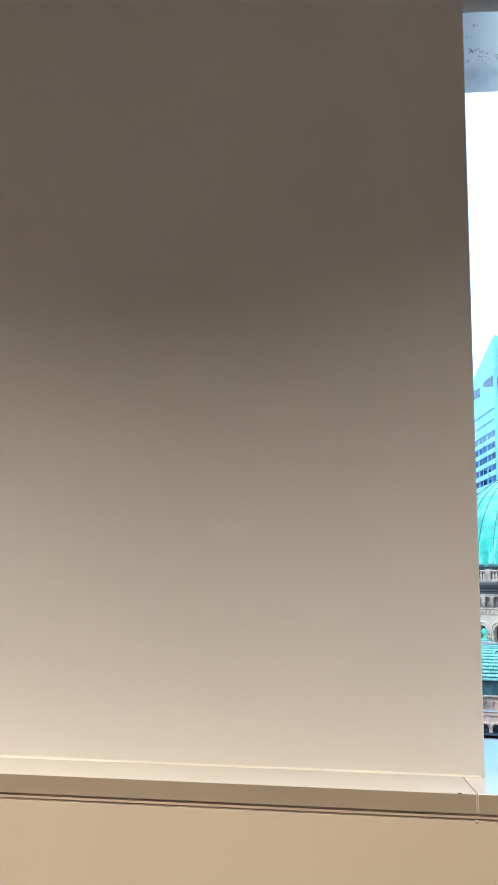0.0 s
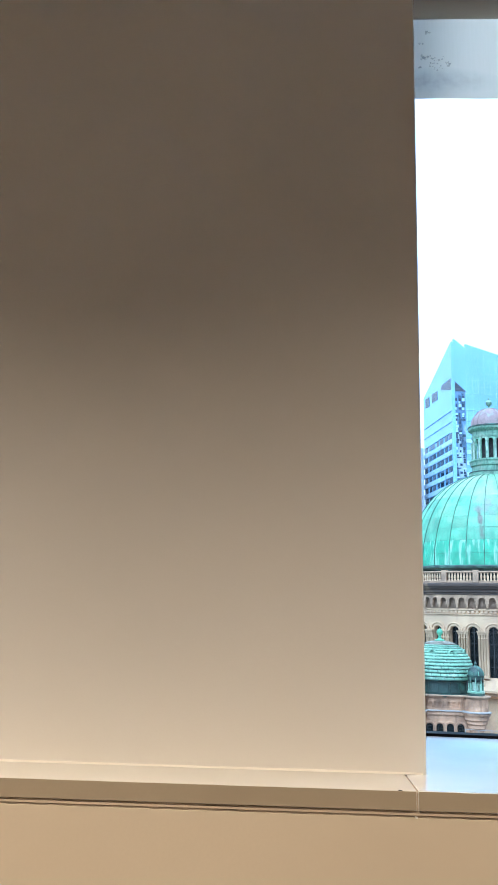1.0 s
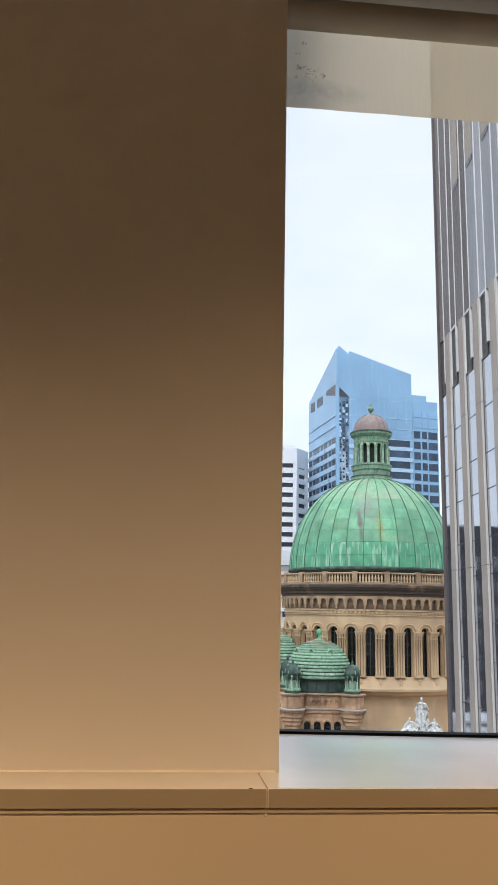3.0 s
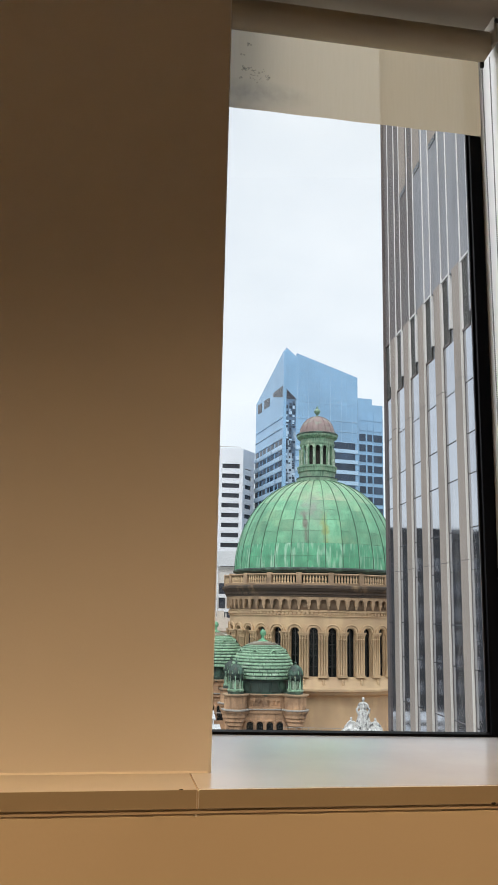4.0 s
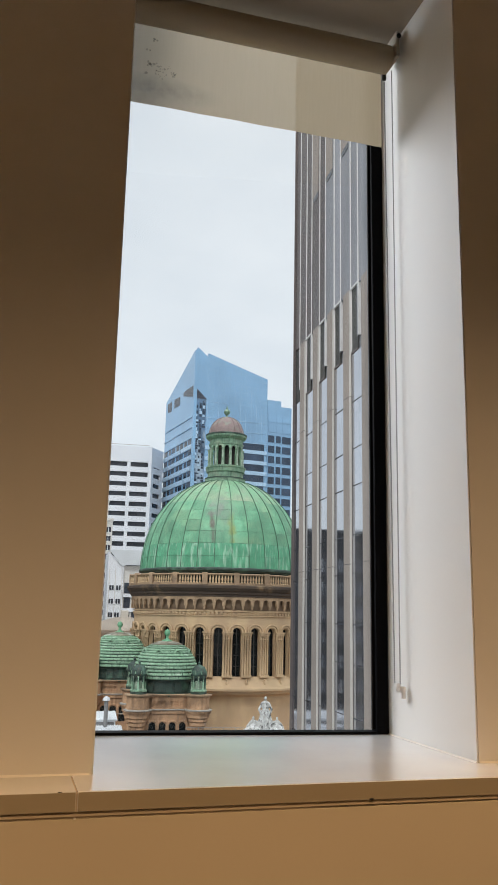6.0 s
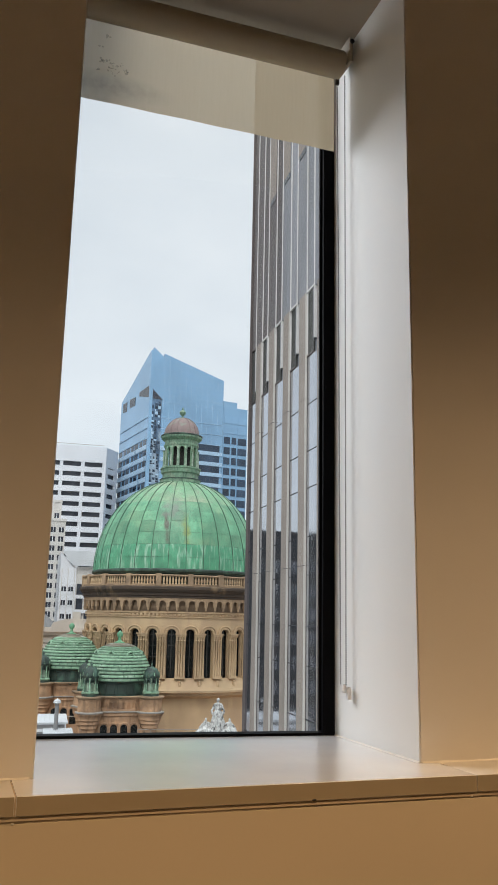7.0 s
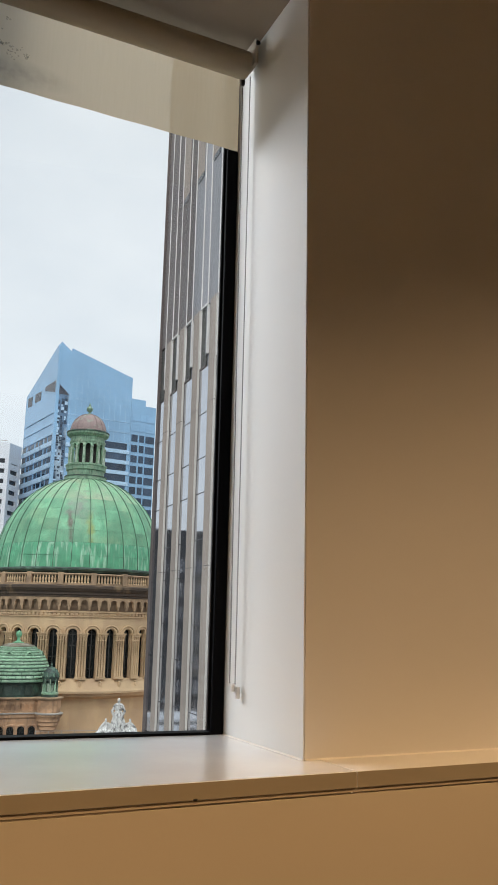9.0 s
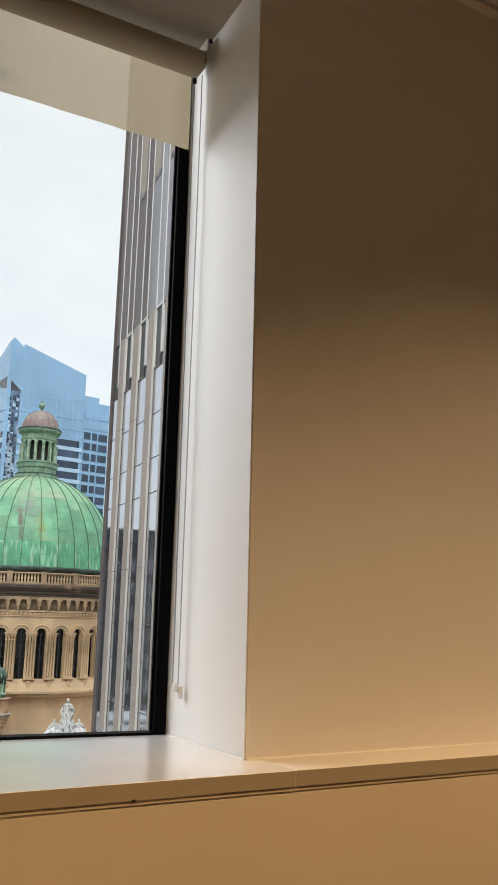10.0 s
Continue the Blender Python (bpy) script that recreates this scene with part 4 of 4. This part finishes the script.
settle(far_pav, 5.7, 97.5)
far_pav.location.x += 0.42
settle(pav, 10.72, 88.0)
pav.location.z -= 0.35


# ---- statue group: one plain carved mesh ----
def blob(bm, x, y, z, rx, ry, rz, seed=0.0, rough=0.12, rot=0.0):
    v0 = len(bm.verts)
    bmesh.ops.create_icosphere(bm, subdivisions=3, radius=1.0)
    bm.verts.ensure_lookup_table()
    r = Matrix.Rotation(rot, 3, "Y")
    for v in bm.verts[v0:]:
        k = 1 + rough * noise.noise(v.co * 2.5 + Vector((seed, seed, seed)))
        v.co = r @ Vector((v.co.x * rx * k, v.co.y * ry * k, v.co.z * rz * k)) + Vector((x, y, z))


stm = bmesh.new()


def figure(x, z, s, lean=0.0, seated=False):
    fold = lambda a, zz: 1 + 0.17 * math.sin(a * 8 + zz * 1.5) + 0.08 * math.sin(a * 15 - zz)
    h = 1.0 if seated else 1.7
    tip = lean * 0.28 * s
    lathe(stm, [(0.66 * s, z), (0.58 * s, z + 0.4 * s * h), (0.40 * s, z + h * s * 0.85), (0.30 * s, z + h * s)], 40, x, 0, wave=fold)
    blob(stm, x + tip * 0.4, 0, z + (h + 0.25) * s, 0.30 * s, 0.24 * s, 0.42 * s, x, 0.15)
    blob(stm, x + tip * 0.7, -0.02, z + (h + 0.55) * s, 0.38 * s, 0.21 * s, 0.15 * s, x + 2, 0.15)
    blob(stm, x + tip * 0.85, -0.02, z + (h + 0.72) * s, 0.09 * s, 0.10 * s, 0.16 * s, x + 5)
    blob(stm, x + tip, -0.05, z + (h + 0.93) * s, 0.145 * s, 0.165 * s, 0.19 * s, x + 3, 0.1)
    for sd in (-1, 1):
        blob(stm, x + tip * 0.5 + sd * 0.42 * s, -0.06, z + (h + 0.28) * s, 0.10 * s, 0.12 * s, 0.34 * s, x + sd, 0.15, -sd * 0.3)
        blob(stm, x + sd * 0.50 * s, -0.22, z + (h - 0.12) * s, 0.10 * s, 0.12 * s, 0.32 * s, x + sd + 7, 0.2, sd * 0.35)
    if seated:
        for sd in (-1, 1):
            blob(stm, x + sd * 0.25 * s, -0.45 * s, z + 0.72 * s, 0.24 * s, 0.5 * s, 0.24 * s, x + sd + 9, 0.3)
            blob(stm, x + sd * 0.25 * s, -0.8 * s, z + 0.3 * s, 0.2 * s, 0.22 * s, 0.55 * s, x + sd + 11, 0.3)


figure(0.0, -11.40, 1.14)
figure(-0.95, -11.95, 0.86, -1, True)
figure(0.95, -11.95, 0.86, 1, True)
for sd in (-1, 1):
    blob(stm, sd * 1.62, -0.2, -11.35, 0.72, 0.35, 0.2, 3 + sd, 0.3, sd * 0.55)
    blob(stm, sd * 1.55, -0.1, -10.85, 0.55, 0.14, 0.14, 6 + sd, 0.3, sd * 0.9)
    blob(stm, sd * 2.05, -0.1, -11.75, 0.3, 0.3, 0.35, 8 + sd, 0.4)
blob(stm, 0, 0.1, -12.0, 2.3, 0.9, 0.7, 1, 0.35)
box(stm, -2.5, 2.5, -0.9, 0.9, -15.5, -12.1, bevel=0.08)
st = part("statue_group", stm, M_STATUE, m=pose(19.95, 80, 0, 0, 0, -14), smooth=True)
rm = st.modifiers.new("fused", "REMESH")
rm.mode, rm.voxel_size = "VOXEL", 0.06
settle(st, 19.95, 80)
tagged(st, "white carved stone statue group of robed figures on a plinth", "statue")

rl = thing("roof_railing", pose(15.6, 84, -15.5, 0, 0, -8), "thin white metal railing on the roof terrace", "railing")
for zz in (3.2, 3.75):
    part("rail", boxed(-3.0, 3.4, -0.03, 0.03, zz - 0.03, zz + 0.03), M_COPING, rl)
for i in range(6):
    part("post", boxed(-0.035, 0.035, -0.035, 0.035, 0.0, 3.8), M_COPING, rl, m=pose(-3.0 + i * 1.28, 0, 0))

settle(rl, 15.6, 84)

# roof lights and a vent on the low roof
for x, y, z, w, d in ((2.3, 80.5, -9.7, 2.7, 3.4), (4.2, 77.0, -10.5, 1.2, 3.0), (0.4, 75.5, -10.9, 1.8, 2.4)):
    rf = thing("roof_light", pose(x, y, z), "low pale metal roof structure with ribbed sheets", "roof structure", "pale roof structures")
    part("body", boxed(-w, w, -d / 2 + 0.1, d / 2, -6, -0.45), M_WHITE_B, rf)
    for k in range(3):
        part("slot", boxed(-w * 0.9, w * 0.95, -d / 2 + 0.06, -d / 2 + 0.12, -1.05 - 0.6 * k, -0.72 - 0.6 * k), M_GREYROOF, rf)
    part("roof_sheet", boxed(-w - 0.15, w + 0.15, -d / 2 - 0.1, d / 2 + 0.1, -0.45, -0.3), M_ROOF, rf, m=pose(0, 0, 0, 6, 0, 0))
    for k in range(12):
        part("standing_seam", boxed(-0.025, 0.025, -d / 2 - 0.1, d / 2 + 0.1, -0.32, -0.22), M_ROOF, rf, m=pose(-w + (2 * w) * k / 11, 0, 0, 6, 0, 0))
    settle(rf, x, y)
vp = thing("vent_pipe", pose(4.0, 78.0, -15.5), "grey metal roof vent pipe with a conical cap", "vent pipe")
part("pipe", lathed([(0.19, 0), (0.19, 7.2)], 14), M_GREYROOF, vp, smooth=True)
settle(vp, 4.0, 78.0)
part("cap", lathed([(0.24, 7.15), (0.38, 7.2), (0.3, 7.42), (0.0, 7.6)], 14), M_ROOF, vp, smooth=True)


# ---- office tower with vertical fins, close by ----
TX = 14.0
ft = thing("finned_office_tower", pose(TX, 0, 0), "office tower with beige precast fins and dark glazing", "building")
YF, YN, TOP, PITCH = 49.75, 16.0, 72.0, 2.98
FIN_TOP, SLOT_FOOT = 18.2, 14.55
part("core", boxed(0.12, 22, YN, YF, FOOT, TOP), M_FMETAL, ft)
part("corner_return", boxed(-0.14, 0.12, YF - 0.08, YF + 0.02, FOOT, TOP), M_FUP, ft)
ys = [46.96 - i * PITCH for i in range(10)]
# broad precast fins below, their lit cheek towards the street corner coloured paler
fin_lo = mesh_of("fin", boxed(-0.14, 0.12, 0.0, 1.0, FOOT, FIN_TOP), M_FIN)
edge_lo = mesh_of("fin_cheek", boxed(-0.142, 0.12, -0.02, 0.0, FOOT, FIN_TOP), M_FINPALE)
# flush metal panels above, each with a thin pale arris
wide_hi = mesh_of("metal_panel", boxed(-0.02, 0.12, 0.0, 1.70, FIN_TOP, TOP), M_FMETAL)
wide_far = mesh_of("metal_panel", boxed(-0.02, 0.12, 0.0, 1.70, FIN_TOP, TOP), M_FUP)
arris = mesh_of("arris", boxed(-0.065, 0.12, -0.03, 0.0, SLOT_FOOT, TOP), M_FINEDGE)
narrow_hi = mesh_of("metal_panel", boxed(0.0, 0.12, -1.25, -0.03, FIN_TOP + 0.12, TOP), M_FMETAL)
narrow_far = mesh_of("metal_panel", boxed(0.0, 0.12, -1.25, -0.03, FIN_TOP + 0.12, TOP), M_FUP)
mullion = mesh_of("mullion", boxed(-0.075, 0.12, -1.29, -1.25, 15.2, TOP), M_FINEDGE)
mul_lo = mesh_of("mullion", boxed(-0.02, 0.12, -0.08, -0.03, FOOT, SLOT_FOOT), M_FUP)
slot_me = mesh_of("louvre_slot", boxed(0.04, 0.12, -0.95, -0.03, SLOT_FOOT, FIN_TOP), M_BARS)
slot_frame = mesh_of("slot_frame", boxed(-0.06, 0.12, -1.25, -0.03, FIN_TOP, FIN_TOP + 0.12), M_FINEDGE)
slot_foot = mesh_of("slot_foot", boxed(-0.04, 0.12, -1.0, -0.03, SLOT_FOOT - 0.12, SLOT_FOOT), M_FUP)
slot_jamb = mesh_of("slot_jamb", boxed(-0.02, 0.12, -1.25, -0.95, 15.2, FIN_TOP), M_FMETAL)
beige_top = mesh_of("upper_fin", boxed(-0.04, -0.02, 0.35, 1.66, 27.6, TOP), M_FIN)
vent_me = mesh_of("vent_block", boxed(-0.05, -0.02, 0.35, 1.5, 27.25, 27.6), M_HAZEDARK)
joint_me = mesh_of("fin_joint", boxed(-0.144, -0.05, -0.022, 1.002, -0.02, 0.02), M_FUP)
levels = [11.7 - 4.6 * k - d for k in range(7) for d in (0.0, 2.6)]
for i, y in enumerate(ys):
    mm = pose(0, y, 0)
    for nm, me in (("fin", fin_lo), ("fin_cheek", edge_lo), ("metal_panel", wide_far if i < 2 else wide_hi), ("arris", arris), ("metal_panel", narrow_far if i < 2 else narrow_hi),
                   ("mullion", mullion), ("mullion", mul_lo), ("louvre_slot", slot_me), ("slot_frame", slot_frame), ("slot_foot", slot_foot), ("slot_jamb", slot_jamb)):
        piece(nm, me, ft, mm)
    if 0 < i < 5:
        piece("upper_fin", beige_top, ft, mm)
        piece("vent_block", vent_me, ft, mm)
    for z in (3.0, 12.05):
        piece("fin_joint", joint_me, ft, pose(0, y, z))
# the far end bay has no fin of its own
END = 49.72
for nm, me in (("metal_panel", narrow_far), ("mullion", mullion), ("louvre_slot", slot_me)):
    piece(nm, me, ft, pose(0, END, 0))
bays = [END] + ys
pane_me = {}
for top, foot in zip([SLOT_FOOT - 0.12] + levels, levels):
    h = round(top - foot, 2)
    if h not in pane_me:
        pane_me[h] = mesh_of("glass_panel", boxed(0.0, 0.11, -1.93, -0.08, 0.03, h - 0.03), M_FGLASS)
    for y in bays:
        piece("glass_panel", pane_me[h], ft, pose(0, y, foot))
bar_me = mesh_of("transom", boxed(-0.015, 0.12, -1.93, -0.08, -0.03, 0.03), M_HAZEDARK)
for z in levels:
    for y in bays:
        piece("transom", bar_me, ft, pose(0, y, z))
settle(ft, TX, 49.85, 0.28)


# ---- far towers ----
def framed(origin, along, inward):
    """A facade frame: u along, d inwards, z up."""
    ox, oy = origin
    return lambda u, d, z: (ox + along[0] * u + inward[0] * d, oy + along[1] * u + inward[1] * d, z)


def slab(bm, at, u0, u1, d0, d1, z0, z1):
    v = [bm.verts.new(at(u, d, z)) for u in (u0, u1) for d in (d0, d1) for z in (z0, z1)]
    for f in ((0, 1, 3, 2), (4, 6, 7, 5), (0, 4, 5, 1), (2, 3, 7, 6), (0, 2, 6, 4), (1, 5, 7, 3)):
        bm.faces.new([v[i] for i in f])
    return bm


def slabbed(*a):
    return slab(bmesh.new(), *a)


def prism(bm, at, outline, d0, d1):
    a, b = ([bm.verts.new(at(u, d, z)) for u, z in outline] for d in (d0, d1))
    bm.faces.new(a), bm.faces.new(b)
    for i in range(len(outline)):
        j = (i + 1) % len(outline)
        bm.faces.new((a[i], a[j], b[j], b[i]))
    return bm


bt = thing("blue_glass_tower", pose(0, 0, 0), "tall blue glass office tower with a sloping crown", "building")
cdir, ldir = Vector((0.984, 0.178)), Vector((-0.178, 0.984))
C0 = (38.0, 250.0)
front = framed(C0, cdir * 1.12, ldir)
side = framed(C0, ldir, cdir)
# body: right face outline and left face outline, extruded through the block
part("body", prism(bmesh.new(), front, [(0.9, FOOT), (23.7, FOOT), (23.7, 76.3), (4.3, 82.6), (4.3, 81.2), (0.9, 84.2)], 0.4, 1.5), M_TGLASS, bt)
part("body_rear", prism(bmesh.new(), side, [(1.6, FOOT), (32, FOOT), (32, 72.0), (1.6, 83.4)], 0.4, 1.4), M_TGLASS, bt)
part("inner_body", slabbed(front, 1.8, 23.6, 1.5, 31, FOOT, 69.0), M_TGLASS, bt)
part("step_wing", slabbed(front, 23.8, 28.4, 0.4, 26, FOOT, 69.2), M_TGLASS, bt)
part("step_wing", slabbed(front, 28.4, 32.1, 0.8, 24, FOOT, 67.3), M_TGLASS, bt)
part("corner_strip", slabbed(front, 0.9, 3.9, 0.25, 0.42, FOOT, 66.5), M_TSTRIP, bt, "dark strip beside the corner with reflections coloured in")
part("corner_fin", slabbed(front, 0.0, 0.9, 0.05, 1.0, FOOT, 83.0), M_TGLASS, bt)
part("loggia", prism(bmesh.new(), front, [(0.9, 66.6), (4.2, 66.6), (0.9, 70.0)], 0.3, 0.42), M_HAZEDARK, bt)
rs = random.Random(12)
zs = 66.0
while zs > 20:
    h = rs.uniform(0.45, 1.2)
    for u in (0.95, 1.9, 2.9):
        if rs.random() < 0.62:
            part("strip_pane", slabbed(front, u, u + rs.uniform(0.3, 0.9), 0.20, 0.26, zs - h + 0.12, zs), rs.choice((M_TDARK, M_TDARK, M_TSPAN)), bt)
    zs -= h
FL = 3.55
z = 60.5
k = 0
while z > -18:
    # left flank: deep pale spandrels, dark glazing between on the lower storeys
    part("spandrel", slabbed(side, 1.2, 32, 0.1, 0.42, z, z + (1.5 if z < 52 else 0.12)), M_TSPAN, bt)
    if z < 50:
        for j in range(7):
            u = 2.0 + j * 4.3
            part("window", slabbed(side, u + 0.3, u + 3.6 - (0.9 if j % 2 else 0.0), 0.30, 0.42, z + 1.6, z + FL - 0.15), M_TDARK, bt)
    part("spandrel", slabbed(front, 3.9, 23.7, 0.28 if z > 53 else 0.1, 0.42, z, z + (0.12 if z > 53 else 1.25)), M_TSPAN, bt)
    if z < 53:
        part("window", slabbed(front, 13.2 + max(0, (z - 46) * 0.7), 22.8, 0.25, 0.42, z + 1.1, z + FL - 0.1), M_TDARK, bt)
    for u0, u1, d in ((24.2, 26.2, 0.4), (26.8, 28.3, 0.4), (29.0, 31.8, 0.8)):
        part("window", slabbed(front, u0, u1, d - 0.15, d + 0.02, z + 1.1, z + FL - 0.1), M_TDARK if z < 56 else M_TGLASS, bt)
    z -= FL
for zz in np.arange(66, 82, 2.2):
    u1 = min(23.7, 4.3 + (82.6 - zz) / (82.6 - 76.3) * 19.4)
    part("mullion_line", slabbed(front, 4.3, max(5.5, u1), 0.34, 0.42, zz, zz + 0.07), M_TSPAN, bt)
for u in np.arange(4.4, 23.7, 1.75):
    part("mullion_line", slabbed(front, u, u + 0.06, 0.35, 0.42, 52, 82.6 - (u - 4.3) / 19.4 * 6.3), M_TSPAN, bt)
for outline in ([(2.0, 67.4), (12.0, 69.9), (12.0, 71.3), (2.0, 71.3)], [(16.0, 67.6), (22.0, 67.9), (22.0, 71.0), (16.0, 70.7)], [(25.0, 67.4), (29.5, 67.8), (29.5, 71.0), (25.0, 70.9)]):
    part("crown_opening", prism(bmesh.new(), side, outline, 0.3, 0.41), M_HAZEDARK, bt, "dark opening below the crown")

settle(bt, *C0, -0.47)

wb = thing("white_office_block", pose(0, 270, 0), "white concrete office block with rows of dark recessed windows", "building")
part("core", boxed(-30, 24.2, 0.7, 22, FOOT, 50.5), M_HAZEDARK, wb)
part("parapet", boxed(-30, 24.8, 0.0, 22, 48.2, 53.6), M_WHITE_B, wb)
part("roof_rail", boxed(-10, 24.0, 0.5, 0.6, 54.2, 54.35), M_COPING, wb)
for i in range(24):
    part("floor_band", boxed(-30, 24.8, 0.0, 0.9, 44.75 - i * 3.4, 46.6 - i * 3.4), M_WHITE_B, wb)
for i in range(9):
    part("pier", boxed(-0.55, 0.55, 0.012, 0.9, FOOT, 48.2), M_WHITE_B, wb, m=pose(24.2 - 7.1 * i, 0, 0))
cf = framed((24.8, 270 - 270), Vector((0.55, 0.835)), Vector((-0.835, 0.55)))
part("chamfer_wall", slabbed(cf, 0, 8.5, 0.5, 1.0, FOOT, 50), M_HAZEDARK, wb)
part("chamfer_parapet", slabbed(cf, 0, 8.5, 0.0, 1.0, 47.0, 53.6), M_WHITE_B, wb)
for i in range(24):
    part("chamfer_band", slabbed(cf, 0, 8.5, 0.0, 1.0, 44.75 - i * 3.4, 46.6 - i * 3.4), M_WHITE_B, wb)
part("chamfer_pier", slabbed(cf, 0.0, 1.6, -0.01, 1.0, FOOT, 53.6), M_WHITE_B, wb)
part("chamfer_pier", slabbed(cf, 6.6, 8.5, -0.01, 1.0, FOOT, 53.6), M_WHITE_B, wb)


settle(wb, 20, 270)
wb.location.z -= 0.8


def punched_block(name, label, x0, x1, y, z1, depth, material, cols, rows, fh, ww, wh, top=2.0, group=""):
    b = thing(name, pose((x0 + x1) / 2, y, 0), label, "building")
    w = (x1 - x0) / 2
    part("body", boxed(-w, w, 0.25, depth, FOOT, z1), material, b)
    part("parapet", boxed(-w - 0.2, w + 0.2, 0.0, depth, z1, z1 + 0.6), material, b)
    px = 2 * w / cols
    for r in range(rows):
        zc = z1 - top - r * fh
        part("floor_band", boxed(-w, w, 0.05, 0.26, zc - fh + wh / 2, zc - wh / 2), material, b)
        for c in range(cols):
            u = -w + px * (c + 0.5)
            wd = part("window", boxed(u - ww / 2, u + ww / 2, 0.18, 0.26, zc - wh / 2, zc + wh / 2), M_HAZEDARK, b)
            part("glazing_bar", boxed(u - 0.06, u + 0.06, 0.13, 0.18, zc - wh / 2, zc + wh / 2), M_WHITE_B, wd)
    for c in range(cols + 1):
        u = -w + px * c
        part("pier", boxed(max(-w, u - (px - ww) / 2), min(w, u + (px - ww) / 2), 0.06, 0.26, FOOT, z1), material, b)
    return settle(b, (x0 + x1) / 2, y)


punched_block("beige_hotel", "older beige rendered hotel block with paired windows", -9.0, 8.4, 205, 25.5, 14, M_BEIGE_B, 8, 18, 2.3, 1.15, 1.35, 3.4)
punched_block("beige_hotel_wing", "older beige rendered hotel wing with paired windows", 5.6, 9.6, 203.5, 20.6, 10, M_BEIGE_B, 2, 16, 2.3, 1.25, 1.3, 2.2)

gb = thing("white_gabled_building", pose(3.2, 165, -1.6), "plain white building with a mono-pitch white roof", "building")
gm = bmesh.new()
prism(gm, lambda u, d, z: (u, d, z), [(4.1, FOOT), (7.3, FOOT), (7.3, 9.4), (6.6, 9.6), (4.1, 12.3)], 0.0, 14)
part("body", gm, M_WHITE_B, gb)
rfm = bmesh.new()
prism(rfm, lambda u, d, z: (u, d, z), [(6.6, 9.6), (13.5, 9.6), (13.5, 12.6), (4.2, 12.6)], -0.4, 0.0)
part("roof", rfm, M_ROOF, gb, "pale sloping roof sheet")
part("side_wing", boxed(7.3, 19.0, 0.6, 12, FOOT, 9.5), M_BEIGE_B, gb, "pale grey wing with open galleries")
for z in (-7.7, -4.8, -1.9, 1.0, 3.9):
    for x0, x1 in ((7.6, 8.9), (9.3, 12.6), (13.0, 18.5)):
        part("loggia", boxed(x0, x1, 0.5, 0.62, z, z + 2.15), M_HAZEDARK, gb)
    part("balcony_rail", boxed(7.4, 19.0, 0.3, 0.58, z - 0.75, z - 0.1), M_WHITE_B, gb)
for x, z in ((5.0, 4.5), (6.4, 4.5), (5.0, 1.8), (6.4, 1.8), (6.3, -0.9), (5.0, -0.9), (5.0, -3.6), (6.4, -3.6)):
    wd = part("window", boxed(x - 0.45, x + 0.45, -0.03, 0.02, z, z + 0.95), M_HAZEDARK, gb)
    part("glazing_bar", boxed(x - 0.04, x + 0.04, -0.06, -0.03, z, z + 0.95), M_WHITE_B, wd)
    part("sill", boxed(x - 0.55, x + 0.55, -0.1, 0.0, z - 0.12, z), M_WHITE_B, wd)
for x in (4.5, 5.7, 7.0):
    part("downpipe", boxed(x - 0.06, x + 0.06, -0.12, 0.0, FOOT, 9.0), M_BEIGE_B, gb)

settle(gb, 8, 165)

cb = thing("pale_stone_palace", pose(0, 128, 0), "pale stone classical building with cornice and round arches", "building")
part("body", boxed(-20, 16, 0.6, 14, FOOT, -3.3), M_PALE_B, cb)
for z0, z1, pr in ((-3.7, -3.0, 0.5), (-4.1, -3.7, 0.2), (-6.1, -5.6, 0.4), (-6.5, -6.1, 0.15)):
    part("cornice", boxed(-20, 16.3, -pr, 1.0, z0, z1), M_PALE_B, cb)
for i in range(11):
    part("arcade_bay", arch_bay(bmesh.new(), lambda u, d, z: (u, d, z), 3.2, -20, -6.5, 1.15, -8.7, 0.5, sill=-13.4, n=10), M_PALE_B, cb, m=pose(-18 + 3.2 * i - 0.4, 0.05, 0))
    part("window", boxed(-1.2, 1.2, 0.5, 0.58, -13.4, -7.4), M_HAZEDARK, cb, m=pose(-18 + 3.2 * i - 0.4, 0, 0))
    part("attic_panel", boxed(-1.2, 1.2, 0.3, 0.62, -5.3, -4.4, bevel=0.05), M_PALE_B, cb, m=pose(-18 + 3.2 * i - 0.4, 0, 0))
pd = bmesh.new()
prism(pd, lambda u, d, z: (u, d, z), [(4.8, -3.0), (12.6, -3.0), (12.3, -2.3), (10.5, -1.75), (8.7, -1.55), (6.9, -1.75), (5.1, -2.3)], -0.3, 0.4)
part("curved_pediment", pd, M_PALE_B, cb)
hr = bmesh.new()
v = [hr.verts.new(p) for p in ((-16, 1, -3), (6.0, 1, -3), (6.0, 12, -3), (-16, 12, -3), (-10, 6, 0.8), (2.2, 6, 0.8))]
for f in ((0, 1, 5, 4), (1, 2, 5), (2, 3, 4, 5), (3, 0, 4)):
    hr.faces.new([v[i] for i in f])
part("hip_roof", hr, M_GREYROOF, cb, "grey hipped roof")
part("chimney", boxed(8.2, 9.4, 2, 3.2, -3.0, -0.6, bevel=0.05), M_PALE_B, cb)

settle(cb, 4, 128)

# blocks across the street, seen mirrored in the fin tower's glazing
for x, y, w, h in ((-14.5, 118, 12, 10), (-40, 132, 15, 13), (-24, 155, 18, 15.5)):
    punched_block("street_block", "mid-rise dark stone office block across the street", x - w, x + w, y, h, 20, M_STREET, 8, 8, 3.6, 1.6, 2.0, 3.0)
